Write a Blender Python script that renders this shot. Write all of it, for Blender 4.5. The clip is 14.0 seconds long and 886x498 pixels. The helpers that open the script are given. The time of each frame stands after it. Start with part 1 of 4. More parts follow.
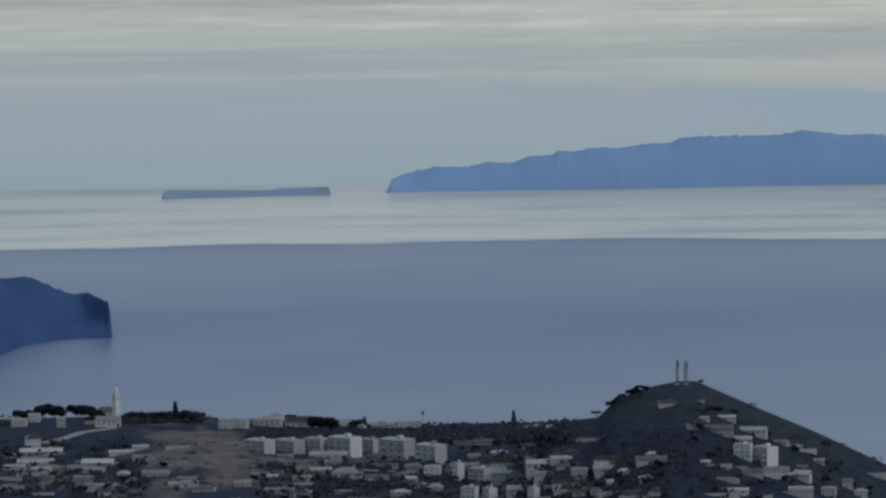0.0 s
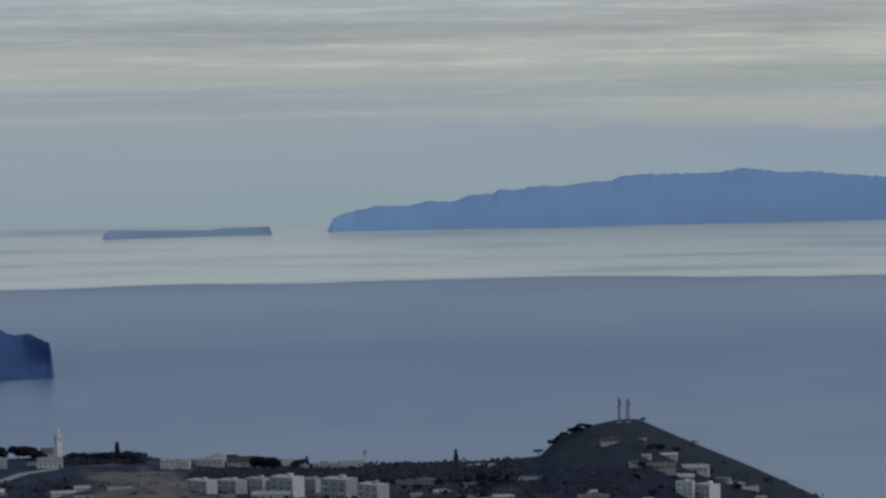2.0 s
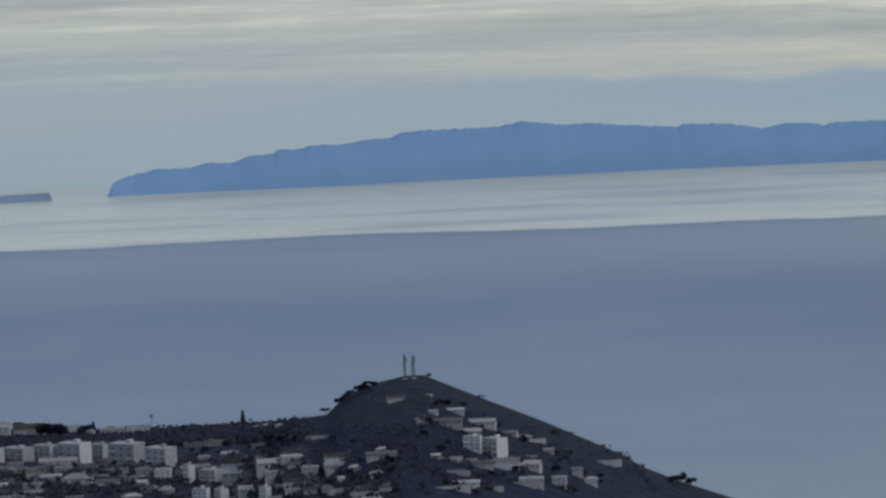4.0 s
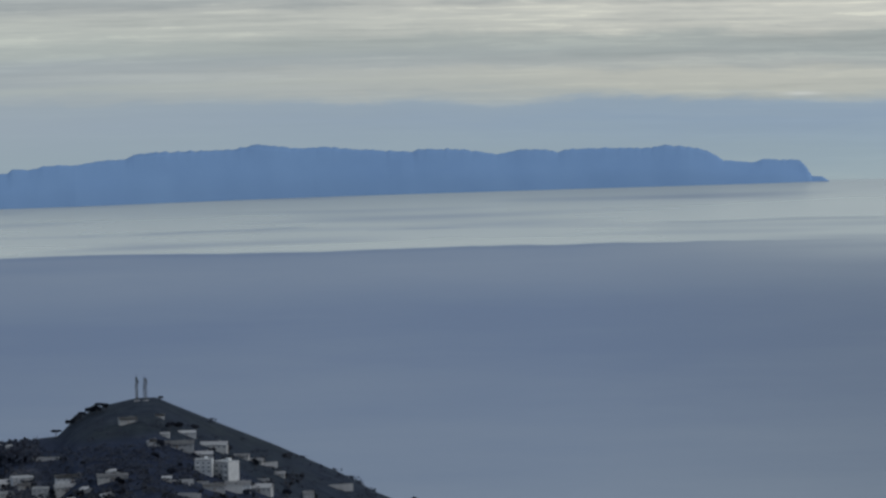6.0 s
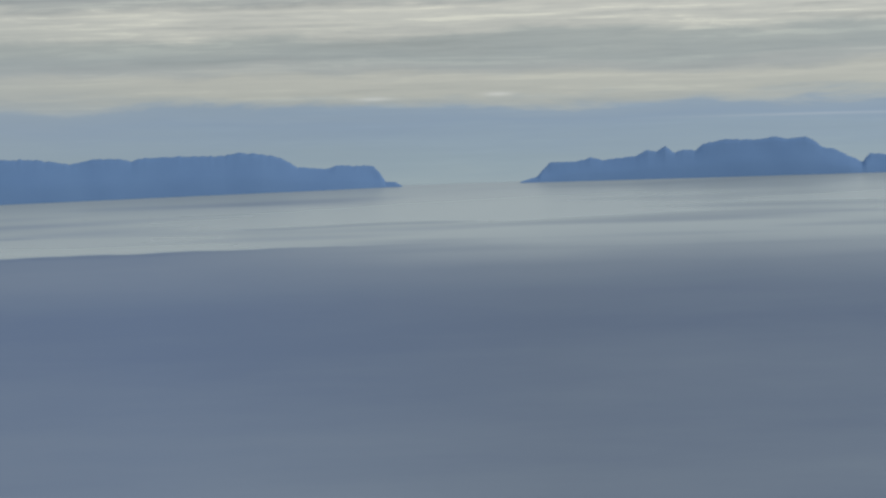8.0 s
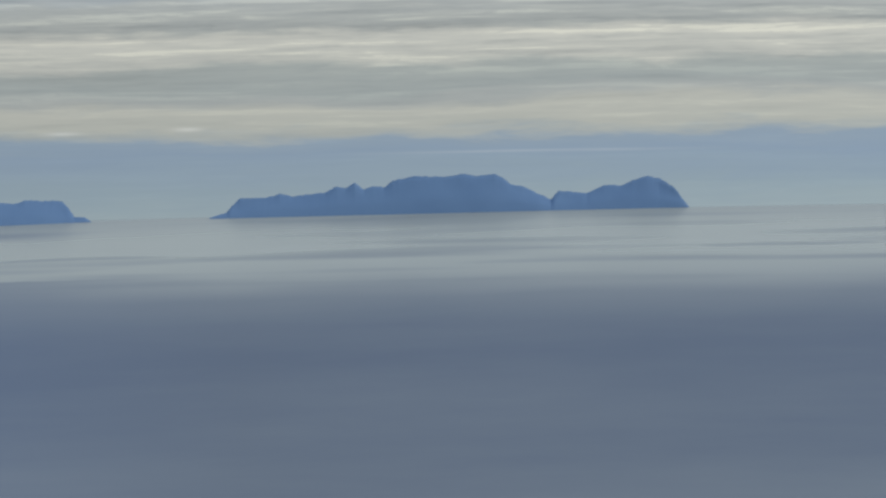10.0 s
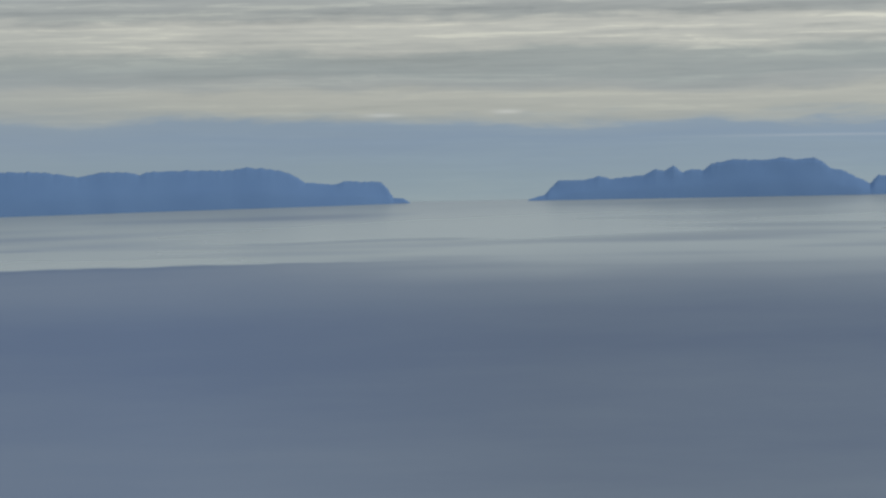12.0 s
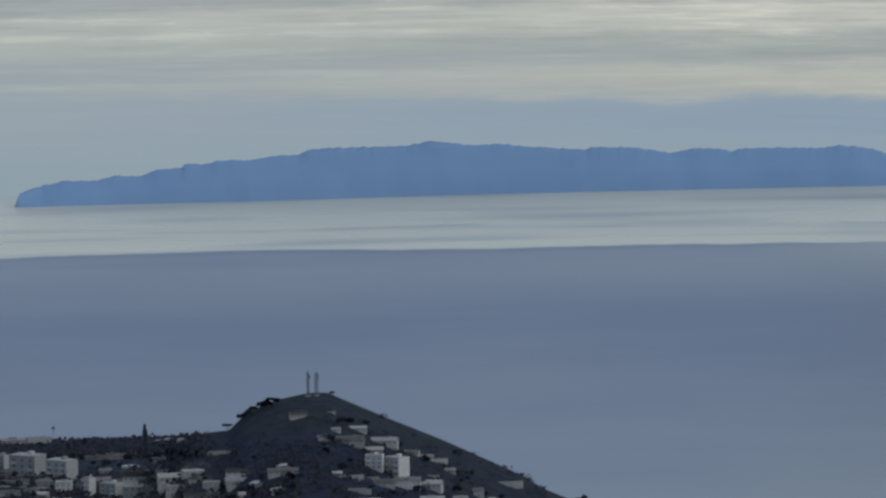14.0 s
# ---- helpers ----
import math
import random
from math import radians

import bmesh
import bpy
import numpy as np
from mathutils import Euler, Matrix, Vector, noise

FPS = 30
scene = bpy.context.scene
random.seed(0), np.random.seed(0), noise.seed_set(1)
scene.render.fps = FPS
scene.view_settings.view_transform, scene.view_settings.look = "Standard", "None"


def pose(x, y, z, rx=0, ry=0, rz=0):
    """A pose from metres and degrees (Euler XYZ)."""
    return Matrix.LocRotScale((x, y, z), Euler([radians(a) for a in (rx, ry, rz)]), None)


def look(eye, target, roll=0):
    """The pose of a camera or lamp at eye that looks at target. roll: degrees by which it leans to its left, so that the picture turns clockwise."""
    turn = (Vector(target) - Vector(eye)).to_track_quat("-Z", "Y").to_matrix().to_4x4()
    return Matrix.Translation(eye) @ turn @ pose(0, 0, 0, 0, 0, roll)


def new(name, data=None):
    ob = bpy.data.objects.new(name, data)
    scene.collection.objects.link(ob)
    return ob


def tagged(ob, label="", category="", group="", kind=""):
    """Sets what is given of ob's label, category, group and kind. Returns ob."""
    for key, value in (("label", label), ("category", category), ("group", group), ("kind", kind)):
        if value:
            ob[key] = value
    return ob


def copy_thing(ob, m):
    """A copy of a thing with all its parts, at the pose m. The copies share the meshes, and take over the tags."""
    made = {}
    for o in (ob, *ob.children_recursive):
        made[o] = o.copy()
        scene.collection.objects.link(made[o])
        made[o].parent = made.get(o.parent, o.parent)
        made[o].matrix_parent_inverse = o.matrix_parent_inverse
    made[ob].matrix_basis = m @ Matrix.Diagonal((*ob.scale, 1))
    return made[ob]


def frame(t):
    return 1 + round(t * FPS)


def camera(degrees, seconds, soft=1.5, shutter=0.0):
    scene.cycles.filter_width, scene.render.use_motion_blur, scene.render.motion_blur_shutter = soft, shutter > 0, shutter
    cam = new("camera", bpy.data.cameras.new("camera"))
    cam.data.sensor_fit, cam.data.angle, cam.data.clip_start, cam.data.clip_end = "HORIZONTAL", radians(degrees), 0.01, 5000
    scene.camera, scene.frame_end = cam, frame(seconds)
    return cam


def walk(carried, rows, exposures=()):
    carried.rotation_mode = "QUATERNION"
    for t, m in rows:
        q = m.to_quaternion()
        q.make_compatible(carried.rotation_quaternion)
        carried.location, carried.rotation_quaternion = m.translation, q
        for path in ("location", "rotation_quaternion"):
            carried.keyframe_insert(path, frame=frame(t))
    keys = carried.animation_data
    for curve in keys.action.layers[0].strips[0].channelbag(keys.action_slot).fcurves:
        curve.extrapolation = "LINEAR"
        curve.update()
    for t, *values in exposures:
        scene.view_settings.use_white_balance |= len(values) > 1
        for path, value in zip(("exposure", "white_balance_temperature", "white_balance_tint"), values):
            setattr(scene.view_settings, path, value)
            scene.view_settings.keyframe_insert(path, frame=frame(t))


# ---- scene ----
import itertools

cam = camera(10.5, 14.0, soft=2.6)
EYE = 400.0          # height of the viewpoint over the sea
SEA_R = 4950.0       # distance of the sea's horizon
F = 8532.2           # view units per radian, for the bearings below
DIP = math.atan(EYE / SEA_R)
# seconds, bearing to the right, pitch, lean to the right
ROWS = [
    (0.0, -0.000, -5.412, 0.790),
    (0.5, -0.068, -5.087, 1.041),
    (1.0, 0.486, -4.918, 1.061),
    (1.5, 0.597, -5.040, 1.060),
    (2.0, 0.708, -4.959, 1.010),
    (2.2, 0.678, -5.269, 1.146),
    (4.3, 3.813, -5.527, 2.003),
    (4.5, 4.036, -5.378, 1.539),
    (5.0, 4.933, -5.504, 1.664),
    (5.5, 6.128, -5.424, 1.469),
    (6.0, 6.481, -5.347, 1.392),
    (6.5, 7.708, -5.423, 1.515),
    (7.0, 8.930, -5.294, 1.445),
    (7.5, 10.538, -5.466, 1.608),
    (8.0, 11.551, -5.394, 1.841),
    (8.5, 12.844, -5.491, 1.635),
    (9.0, 13.853, -5.463, 1.187),
    (9.2, 14.008, -5.074, 1.139),
    (10.25, 15.450, -5.080, 1.300),
    (11.3, 13.963, -5.161, 1.517),
    (11.5, 13.475, -5.080, 1.320),
    (12.0, 11.471, -5.191, 1.211),
    (12.5, 9.543, -5.364, 1.142),
    (13.0, 7.608, -5.107, 1.146),
    (13.5, 5.945, -5.150, 1.392),
    (14.0, 4.424, -5.335, 1.019),
]
walk(cam, [(t, pose(0, 0, EYE, 90 + pitch, 0, -turn) @ pose(0, 0, 0, 0, 0, -lean)) for t, turn, pitch, lean in ROWS],
     exposures=[(0.0, -0.03), (2.0, -0.12), (4.5, 0.07), (5.5, 0.04), (7.0, -0.04), (9.0, -0.09), (11.5, -0.18), (12.0, -0.17), (13.0, -0.13), (14.0, -0.04)])


# ---- world, sun ----
def link(nt, a, b):
    nt.links.new(a, b)


def math_node(nt, op, a, b=None, c=None):
    n = nt.nodes.new("ShaderNodeMath")
    n.operation = op
    for i, v in enumerate((a, b, c)):
        if v is None:
            continue
        if isinstance(v, (int, float)):
            n.inputs[i].default_value = v
        else:
            link(nt, v, n.inputs[i])
    return n.outputs[0]


def vec_node(nt, x, y, z=0.0):
    n = nt.nodes.new("ShaderNodeCombineXYZ")
    for i, v in enumerate((x, y, z)):
        if isinstance(v, (int, float)):
            n.inputs[i].default_value = v
        else:
            link(nt, v, n.inputs[i])
    return n.outputs[0]


def noise_node(nt, vec, scale, detail=3.0, rough=0.5, distort=0.0):
    n = nt.nodes.new("ShaderNodeTexNoise")
    if vec is not None:
        link(nt, vec, n.inputs["Vector"])
    n.inputs["Scale"].default_value = scale
    n.inputs["Detail"].default_value = detail
    n.inputs["Roughness"].default_value = rough
    n.inputs["Distortion"].default_value = distort
    return n.outputs["Fac"]


def ramp_node(nt, fac, stops, smooth=False):
    n = nt.nodes.new("ShaderNodeValToRGB")
    if smooth:
        n.color_ramp.interpolation = "B_SPLINE"
    while len(n.color_ramp.elements) < len(stops):
        n.color_ramp.elements.new(0.5)
    for e, (p, c) in zip(n.color_ramp.elements, stops):
        e.position = p
        e.color = (*c, 1.0) if isinstance(c, tuple) else (c, c, c, 1.0)
    link(nt, fac, n.inputs[0])
    return n.outputs[0]


def mix_node(nt, fac, a, b, blend="MIX"):
    n = nt.nodes.new("ShaderNodeMix")
    n.data_type = "RGBA"
    n.blend_type = blend
    for i, v in ((0, fac), (6, a), (7, b)):
        if isinstance(v, (int, float)):
            n.inputs[i].default_value = v
        elif isinstance(v, tuple):
            n.inputs[i].default_value = (*v, 1.0)
        else:
            link(nt, v, n.inputs[i])
    return n.outputs[2]


SUN_EL, SUN_AZ = radians(38), radians(118)      # bearing clockwise from straight ahead

world = bpy.data.worlds.new("overcast_sky")
scene.world = world
world.use_nodes = True
wt = world.node_tree
wt.nodes.clear()
wout = wt.nodes.new("ShaderNodeOutputWorld")
bg = wt.nodes.new("ShaderNodeBackground")
link(wt, bg.outputs[0], wout.inputs[0])
tc = wt.nodes.new("ShaderNodeTexCoord")
lift = wt.nodes.new("ShaderNodeVectorMath")
lift.operation = "ADD"
lift.inputs[1].default_value = (0, 0, 0.085)
link(wt, tc.outputs["Generated"], lift.inputs[0])
sky = wt.nodes.new("ShaderNodeTexSky")
sky.sky_type = "NISHITA"
sky.sun_disc = False
sky.sun_elevation, sky.sun_rotation = SUN_EL, SUN_AZ
sky.altitude = 300
link(wt, lift.outputs[0], sky.inputs[0])
clear = mix_node(wt, 1.0, sky.outputs[0], (0.09, 0.09, 0.09), "MULTIPLY")
sep = wt.nodes.new("ShaderNodeSeparateXYZ")
link(wt, tc.outputs["Generated"], sep.inputs[0])
bearing = math_node(wt, "ARCTAN2", sep.outputs[0], sep.outputs[1])
rise = math_node(wt, "MULTIPLY", math_node(wt, "ADD", sep.outputs[2], DIP), 1 / 0.042)
# the lower deck of cloud climbs and thins to the left
rightward = ramp_node(wt, math_node(wt, "ADD", math_node(wt, "MULTIPLY", bearing, 3.0), 0.2), [(0.17, 0.0), (0.40, 0.45), (0.66, 1.0)])
broad = noise_node(wt, vec_node(wt, math_node(wt, "MULTIPLY", bearing, 9.0), math_node(wt, "MULTIPLY", rise, 2.5)), 1.0, 5.0, 0.6)
ripple = math_node(wt, "MULTIPLY", math_node(wt, "SUBTRACT", broad, 0.5), ramp_node(wt, bearing, [(0.20, 0.11), (0.30, 0.30)]))
shift = math_node(wt, "ADD", ripple, math_node(wt, "MULTIPLY", math_node(wt, "MINIMUM", math_node(wt, "SUBTRACT", bearing, 0.2), 0.0), 0.50))
wavy = math_node(wt, "ADD", rise, math_node(wt, "MULTIPLY", shift, ramp_node(wt, rise, [(0.58, 1.0), (0.74, 0.25)])))
tufts = noise_node(wt, vec_node(wt, math_node(wt, "MULTIPLY", bearing, 38.0), math_node(wt, "MULTIPLY", rise, 9.0)), 1.0, 5.0, 0.6, 0.4)
wavy = math_node(wt, "ADD", wavy, math_node(wt, "MULTIPLY", math_node(wt, "SUBTRACT", tufts, 0.5), 0.16))
still = math_node(wt, "ADD", rise, ripple)
EAST_SKY = [
    (0.0, (0.305, 0.385, 0.425)), (0.12, (0.27, 0.355, 0.42)), (0.30, (0.24, 0.325, 0.43)), (0.365, (0.255, 0.335, 0.425)), (0.402, (0.365, 0.405, 0.41)),
    (0.44, (0.425, 0.445, 0.415)), (0.52, (0.45, 0.465, 0.43)), (0.575, (0.365, 0.395, 0.395)), (0.63, (0.325, 0.365, 0.37)), (0.72, (0.35, 0.385, 0.38)),
    (0.76, (0.47, 0.485, 0.455)), (0.86, (0.53, 0.54, 0.50)), (0.89, (0.50, 0.51, 0.475)), (0.925, (0.36, 0.385, 0.38)), (1.05, (0.40, 0.43, 0.43))]
WEST_SKY = [
    (0.0, (0.262, 0.352, 0.405)), (0.15, (0.275, 0.352, 0.415)), (0.35, (0.30, 0.362, 0.425)), (0.50, (0.31, 0.368, 0.415)), (0.535, (0.35, 0.405, 0.425)),
    (0.565, (0.31, 0.365, 0.41)), (0.655, (0.325, 0.375, 0.41)), (0.70, (0.385, 0.43, 0.425)), (0.80, (0.415, 0.455, 0.44)), (0.87, (0.40, 0.435, 0.425)),
    (0.91, (0.325, 0.36, 0.375)), (1.05, (0.39, 0.43, 0.44))]
OVERHEAD = (0.35, 0.43, 0.53)
east = ramp_node(wt, math_node(wt, "MULTIPLY", wavy, 0.8), [(0.8 * p, c) for p, c in EAST_SKY] + [(1.0, OVERHEAD)])
west = ramp_node(wt, math_node(wt, "MULTIPLY", still, 0.8), [(0.8 * p, c) for p, c in WEST_SKY] + [(1.0, OVERHEAD)])
layers = mix_node(wt, rightward, west, east)
layer_h = math_node(wt, "ADD", rise, math_node(wt, "MULTIPLY", shift, 0.35))
long_ = noise_node(wt, vec_node(wt, math_node(wt, "MULTIPLY", bearing, 17.0), math_node(wt, "MULTIPLY", layer_h, 21.0)), 1.0, 5.0, 0.6, 0.25)
fluff = noise_node(wt, vec_node(wt, math_node(wt, "MULTIPLY", bearing, 85.0), math_node(wt, "MULTIPLY", layer_h, 42.0)), 1.0, 5.0, 0.65, 0.8)
fine = math_node(wt, "ADD", math_node(wt, "MULTIPLY", long_, 0.70), math_node(wt, "MULTIPLY", fluff, 0.30))
streaks = ramp_node(wt, fine, [(0.36, (0.76, 0.775, 0.80)), (0.45, (0.93, 0.935, 0.95)), (0.525, (1.04, 1.035, 1.03)), (0.56, (1.12, 1.11, 1.09)), (0.59, (1.30, 1.28, 1.22))])
high = math_node(wt, "MULTIPLY", ramp_node(wt, wavy, [(0.35, 0.10), (0.42, 0.35), (0.68, 0.5), (0.78, 1.0)]), ramp_node(wt, math_node(wt, "ADD", bearing, 0.1), [(0.0, 0.5), (0.2, 0.75), (0.3, 1.0)]))
streaked = mix_node(wt, high, layers, mix_node(wt, 1.0, layers, streaks, "MULTIPLY"))
for b0, r0, bw, rw, k in ((0.188, 0.428, 0.0035, 0.010, 0.42), (0.214, 0.436, 0.003, 0.010, 0.5), (0.279, 0.296, 0.022, 0.006, 0.16), (0.305, 0.291, 0.012, 0.006, 0.12)):
    # thin bright wisps under the cloud deck
    far_ = math_node(wt, "ADD", math_node(wt, "POWER", math_node(wt, "MULTIPLY", math_node(wt, "SUBTRACT", bearing, b0), 1 / bw), 2.0),
                     math_node(wt, "POWER", math_node(wt, "MULTIPLY", math_node(wt, "ABSOLUTE", math_node(wt, "SUBTRACT", rise, r0)), 1 / rw), 2.0))
    wisp = math_node(wt, "MULTIPLY", math_node(wt, "POWER", 2.718, math_node(wt, "MULTIPLY", far_, -1.0)), math_node(wt, "MULTIPLY", fine, 2.0 * k))
    streaked = mix_node(wt, wisp, streaked, (0.70, 0.72, 0.70))
glow_side = ramp_node(wt, math_node(wt, "ADD", math_node(wt, "MULTIPLY", bearing, 1.6), 0.3), [(0.1, 1.0), (0.58, 1.04), (0.75, 1.10), (0.9, 1.15)])
streaked = mix_node(wt, 1.0, streaked, glow_side, "MULTIPLY")
cover = mix_node(wt, 0.93, clear, streaked)
link(wt, cover, bg.inputs[0])
bg.inputs[1].default_value = 1.0

sun = new("sun", bpy.data.lights.new("sun", "SUN"))
sun.data.energy = 0.9
sun.data.angle = radians(14)
sun.data.color = (1.0, 0.95, 0.88)
sun.matrix_world = look((0, 0, 0), (-math.sin(SUN_AZ) * math.cos(SUN_EL), -math.cos(SUN_AZ) * math.cos(SUN_EL), -math.sin(SUN_EL)))


# ---- materials ----
def material(name):
    m = bpy.data.materials.new(name)
    m.use_nodes = True
    nt = m.node_tree
    return m, nt, nt.nodes["Principled BSDF"]


def object_coords(nt):
    return nt.nodes.new("ShaderNodeTexCoord").outputs["Object"]


def mottled(name, a, b, scale, roughness=0.85, bump=0.0, spread=0.0, metallic=0.0):
    """Two tones of one surface at two scales, with relief, and a shade of its own for each object."""
    m, nt, bsdf = material(name)
    v = object_coords(nt)
    n = noise_node(nt, v, scale, 4.0, 0.6)
    n2 = noise_node(nt, v, scale * 7.0, 2.0, 0.5)
    mixed = math_node(nt, "ADD", math_node(nt, "MULTIPLY", n, 0.7), math_node(nt, "MULTIPLY", n2, 0.3))
    col = ramp_node(nt, mixed, [(0.36, a), (0.62, b)])
    if spread:
        info = nt.nodes.new("ShaderNodeObjectInfo")
        shade = math_node(nt, "ADD", math_node(nt, "MULTIPLY", info.outputs["Random"], spread), 1.0 - spread)
        col = mix_node(nt, 1.0, col, shade, "MULTIPLY")
    link(nt, col, bsdf.inputs["Base Color"])
    bsdf.inputs["Roughness"].default_value = roughness
    bsdf.inputs["Metallic"].default_value = metallic
    if bump:
        b_ = nt.nodes.new("ShaderNodeBump")
        b_.inputs["Strength"].default_value = bump
        link(nt, n2, b_.inputs["Height"])
        link(nt, b_.outputs[0], bsdf.inputs["Normal"])
    return m


M_PLASTER = mottled("white_plaster", (0.395, 0.405, 0.425), (0.56, 0.565, 0.58), 0.5, 0.9, 0.1, 0.5)
M_CREAM = mottled("cream_plaster", (0.36, 0.355, 0.35), (0.49, 0.485, 0.475), 0.5, 0.9, 0.1, 0.35)
M_GREYWALL = mottled("grey_render", (0.31, 0.315, 0.325), (0.41, 0.41, 0.415), 0.5, 0.9, 0.1, 0.3)
M_TILE = mottled("weathered_clay_tiles", (0.30, 0.295, 0.30), (0.43, 0.425, 0.425), 0.8, 0.85, 0.3, 0.2)
M_FLAT = mottled("concrete_roof", (0.24, 0.24, 0.24), (0.36, 0.36, 0.355), 0.6, 0.9, 0.1, 0.4)
M_GLASS = mottled("window_glass", (0.12, 0.13, 0.15), (0.17, 0.18, 0.20), 0.5, 0.12)
M_DOOR = mottled("painted_door", (0.10, 0.07, 0.05), (0.16, 0.12, 0.09), 0.6, 0.6)
M_STEEL = mottled("galvanised_steel", (0.05, 0.055, 0.06), (0.09, 0.095, 0.10), 1.5, 0.6, 0.0, 0.0, 0.2)
M_WHITE = mottled("whitewash", (0.52, 0.525, 0.525), (0.68, 0.68, 0.67), 0.4, 0.9, 0.1, 0.3)
M_BARK = mottled("bark", (0.05, 0.04, 0.03), (0.09, 0.07, 0.055), 3.0, 0.95, 0.3)
# self-shade of the crowns and blue haze are put into this leaf colour
M_LEAF = mottled("shaded_hazed_foliage", (0.005, 0.0085, 0.021), (0.009, 0.014, 0.031), 0.7, 0.8, 0.0, 0.5)
# the scrub's blue cast is distance haze put into its colour
M_SCRUB = mottled("hazed_scrub_foliage", (0.012, 0.0165, 0.031), (0.021, 0.027, 0.044), 0.05, 0.9)
M_ROAD = mottled("pale_road", (0.16, 0.155, 0.15), (0.24, 0.235, 0.22), 0.2, 0.9)


def ground_material():
    m, nt, bsdf = material("hillside_ground")
    v = object_coords(nt)
    big = noise_node(nt, v, 0.012, 5.0, 0.6)
    small = noise_node(nt, v, 0.11, 4.0, 0.65)
    dry = nt.nodes.new("ShaderNodeAttribute")
    dry.attribute_name = "dry"
    # distance haze is put into these dark ground tones as extra blue
    hazed_green = ramp_node(nt, small, [(0.32, (0.012, 0.017, 0.034)), (0.55, (0.020, 0.027, 0.049)), (0.75, (0.033, 0.041, 0.064))])
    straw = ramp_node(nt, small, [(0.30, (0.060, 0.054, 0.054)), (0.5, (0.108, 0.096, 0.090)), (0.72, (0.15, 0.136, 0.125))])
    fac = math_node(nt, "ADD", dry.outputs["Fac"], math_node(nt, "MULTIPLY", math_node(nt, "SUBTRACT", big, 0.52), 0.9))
    col = mix_node(nt, ramp_node(nt, fac, [(0.15, 0.0), (0.75, 1.0)]), hazed_green, straw)
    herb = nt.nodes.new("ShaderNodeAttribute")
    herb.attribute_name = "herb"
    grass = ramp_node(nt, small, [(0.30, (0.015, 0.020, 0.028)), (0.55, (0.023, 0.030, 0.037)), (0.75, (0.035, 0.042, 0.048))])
    patchy = math_node(nt, "MULTIPLY", herb.outputs["Fac"], ramp_node(nt, big, [(0.35, 0.45), (0.6, 1.0)]))
    col = mix_node(nt, patchy, col, grass)
    link(nt, col, bsdf.inputs["Base Color"])
    bsdf.inputs["Roughness"].default_value = 0.95
    bsdf.inputs["Specular IOR Level"].default_value = 0.1
    b_ = nt.nodes.new("ShaderNodeBump")
    b_.inputs["Strength"].default_value = 0.6
    b_.inputs["Distance"].default_value = 3.0
    link(nt, small, b_.inputs["Height"])
    link(nt, b_.outputs[0], bsdf.inputs["Normal"])
    return m


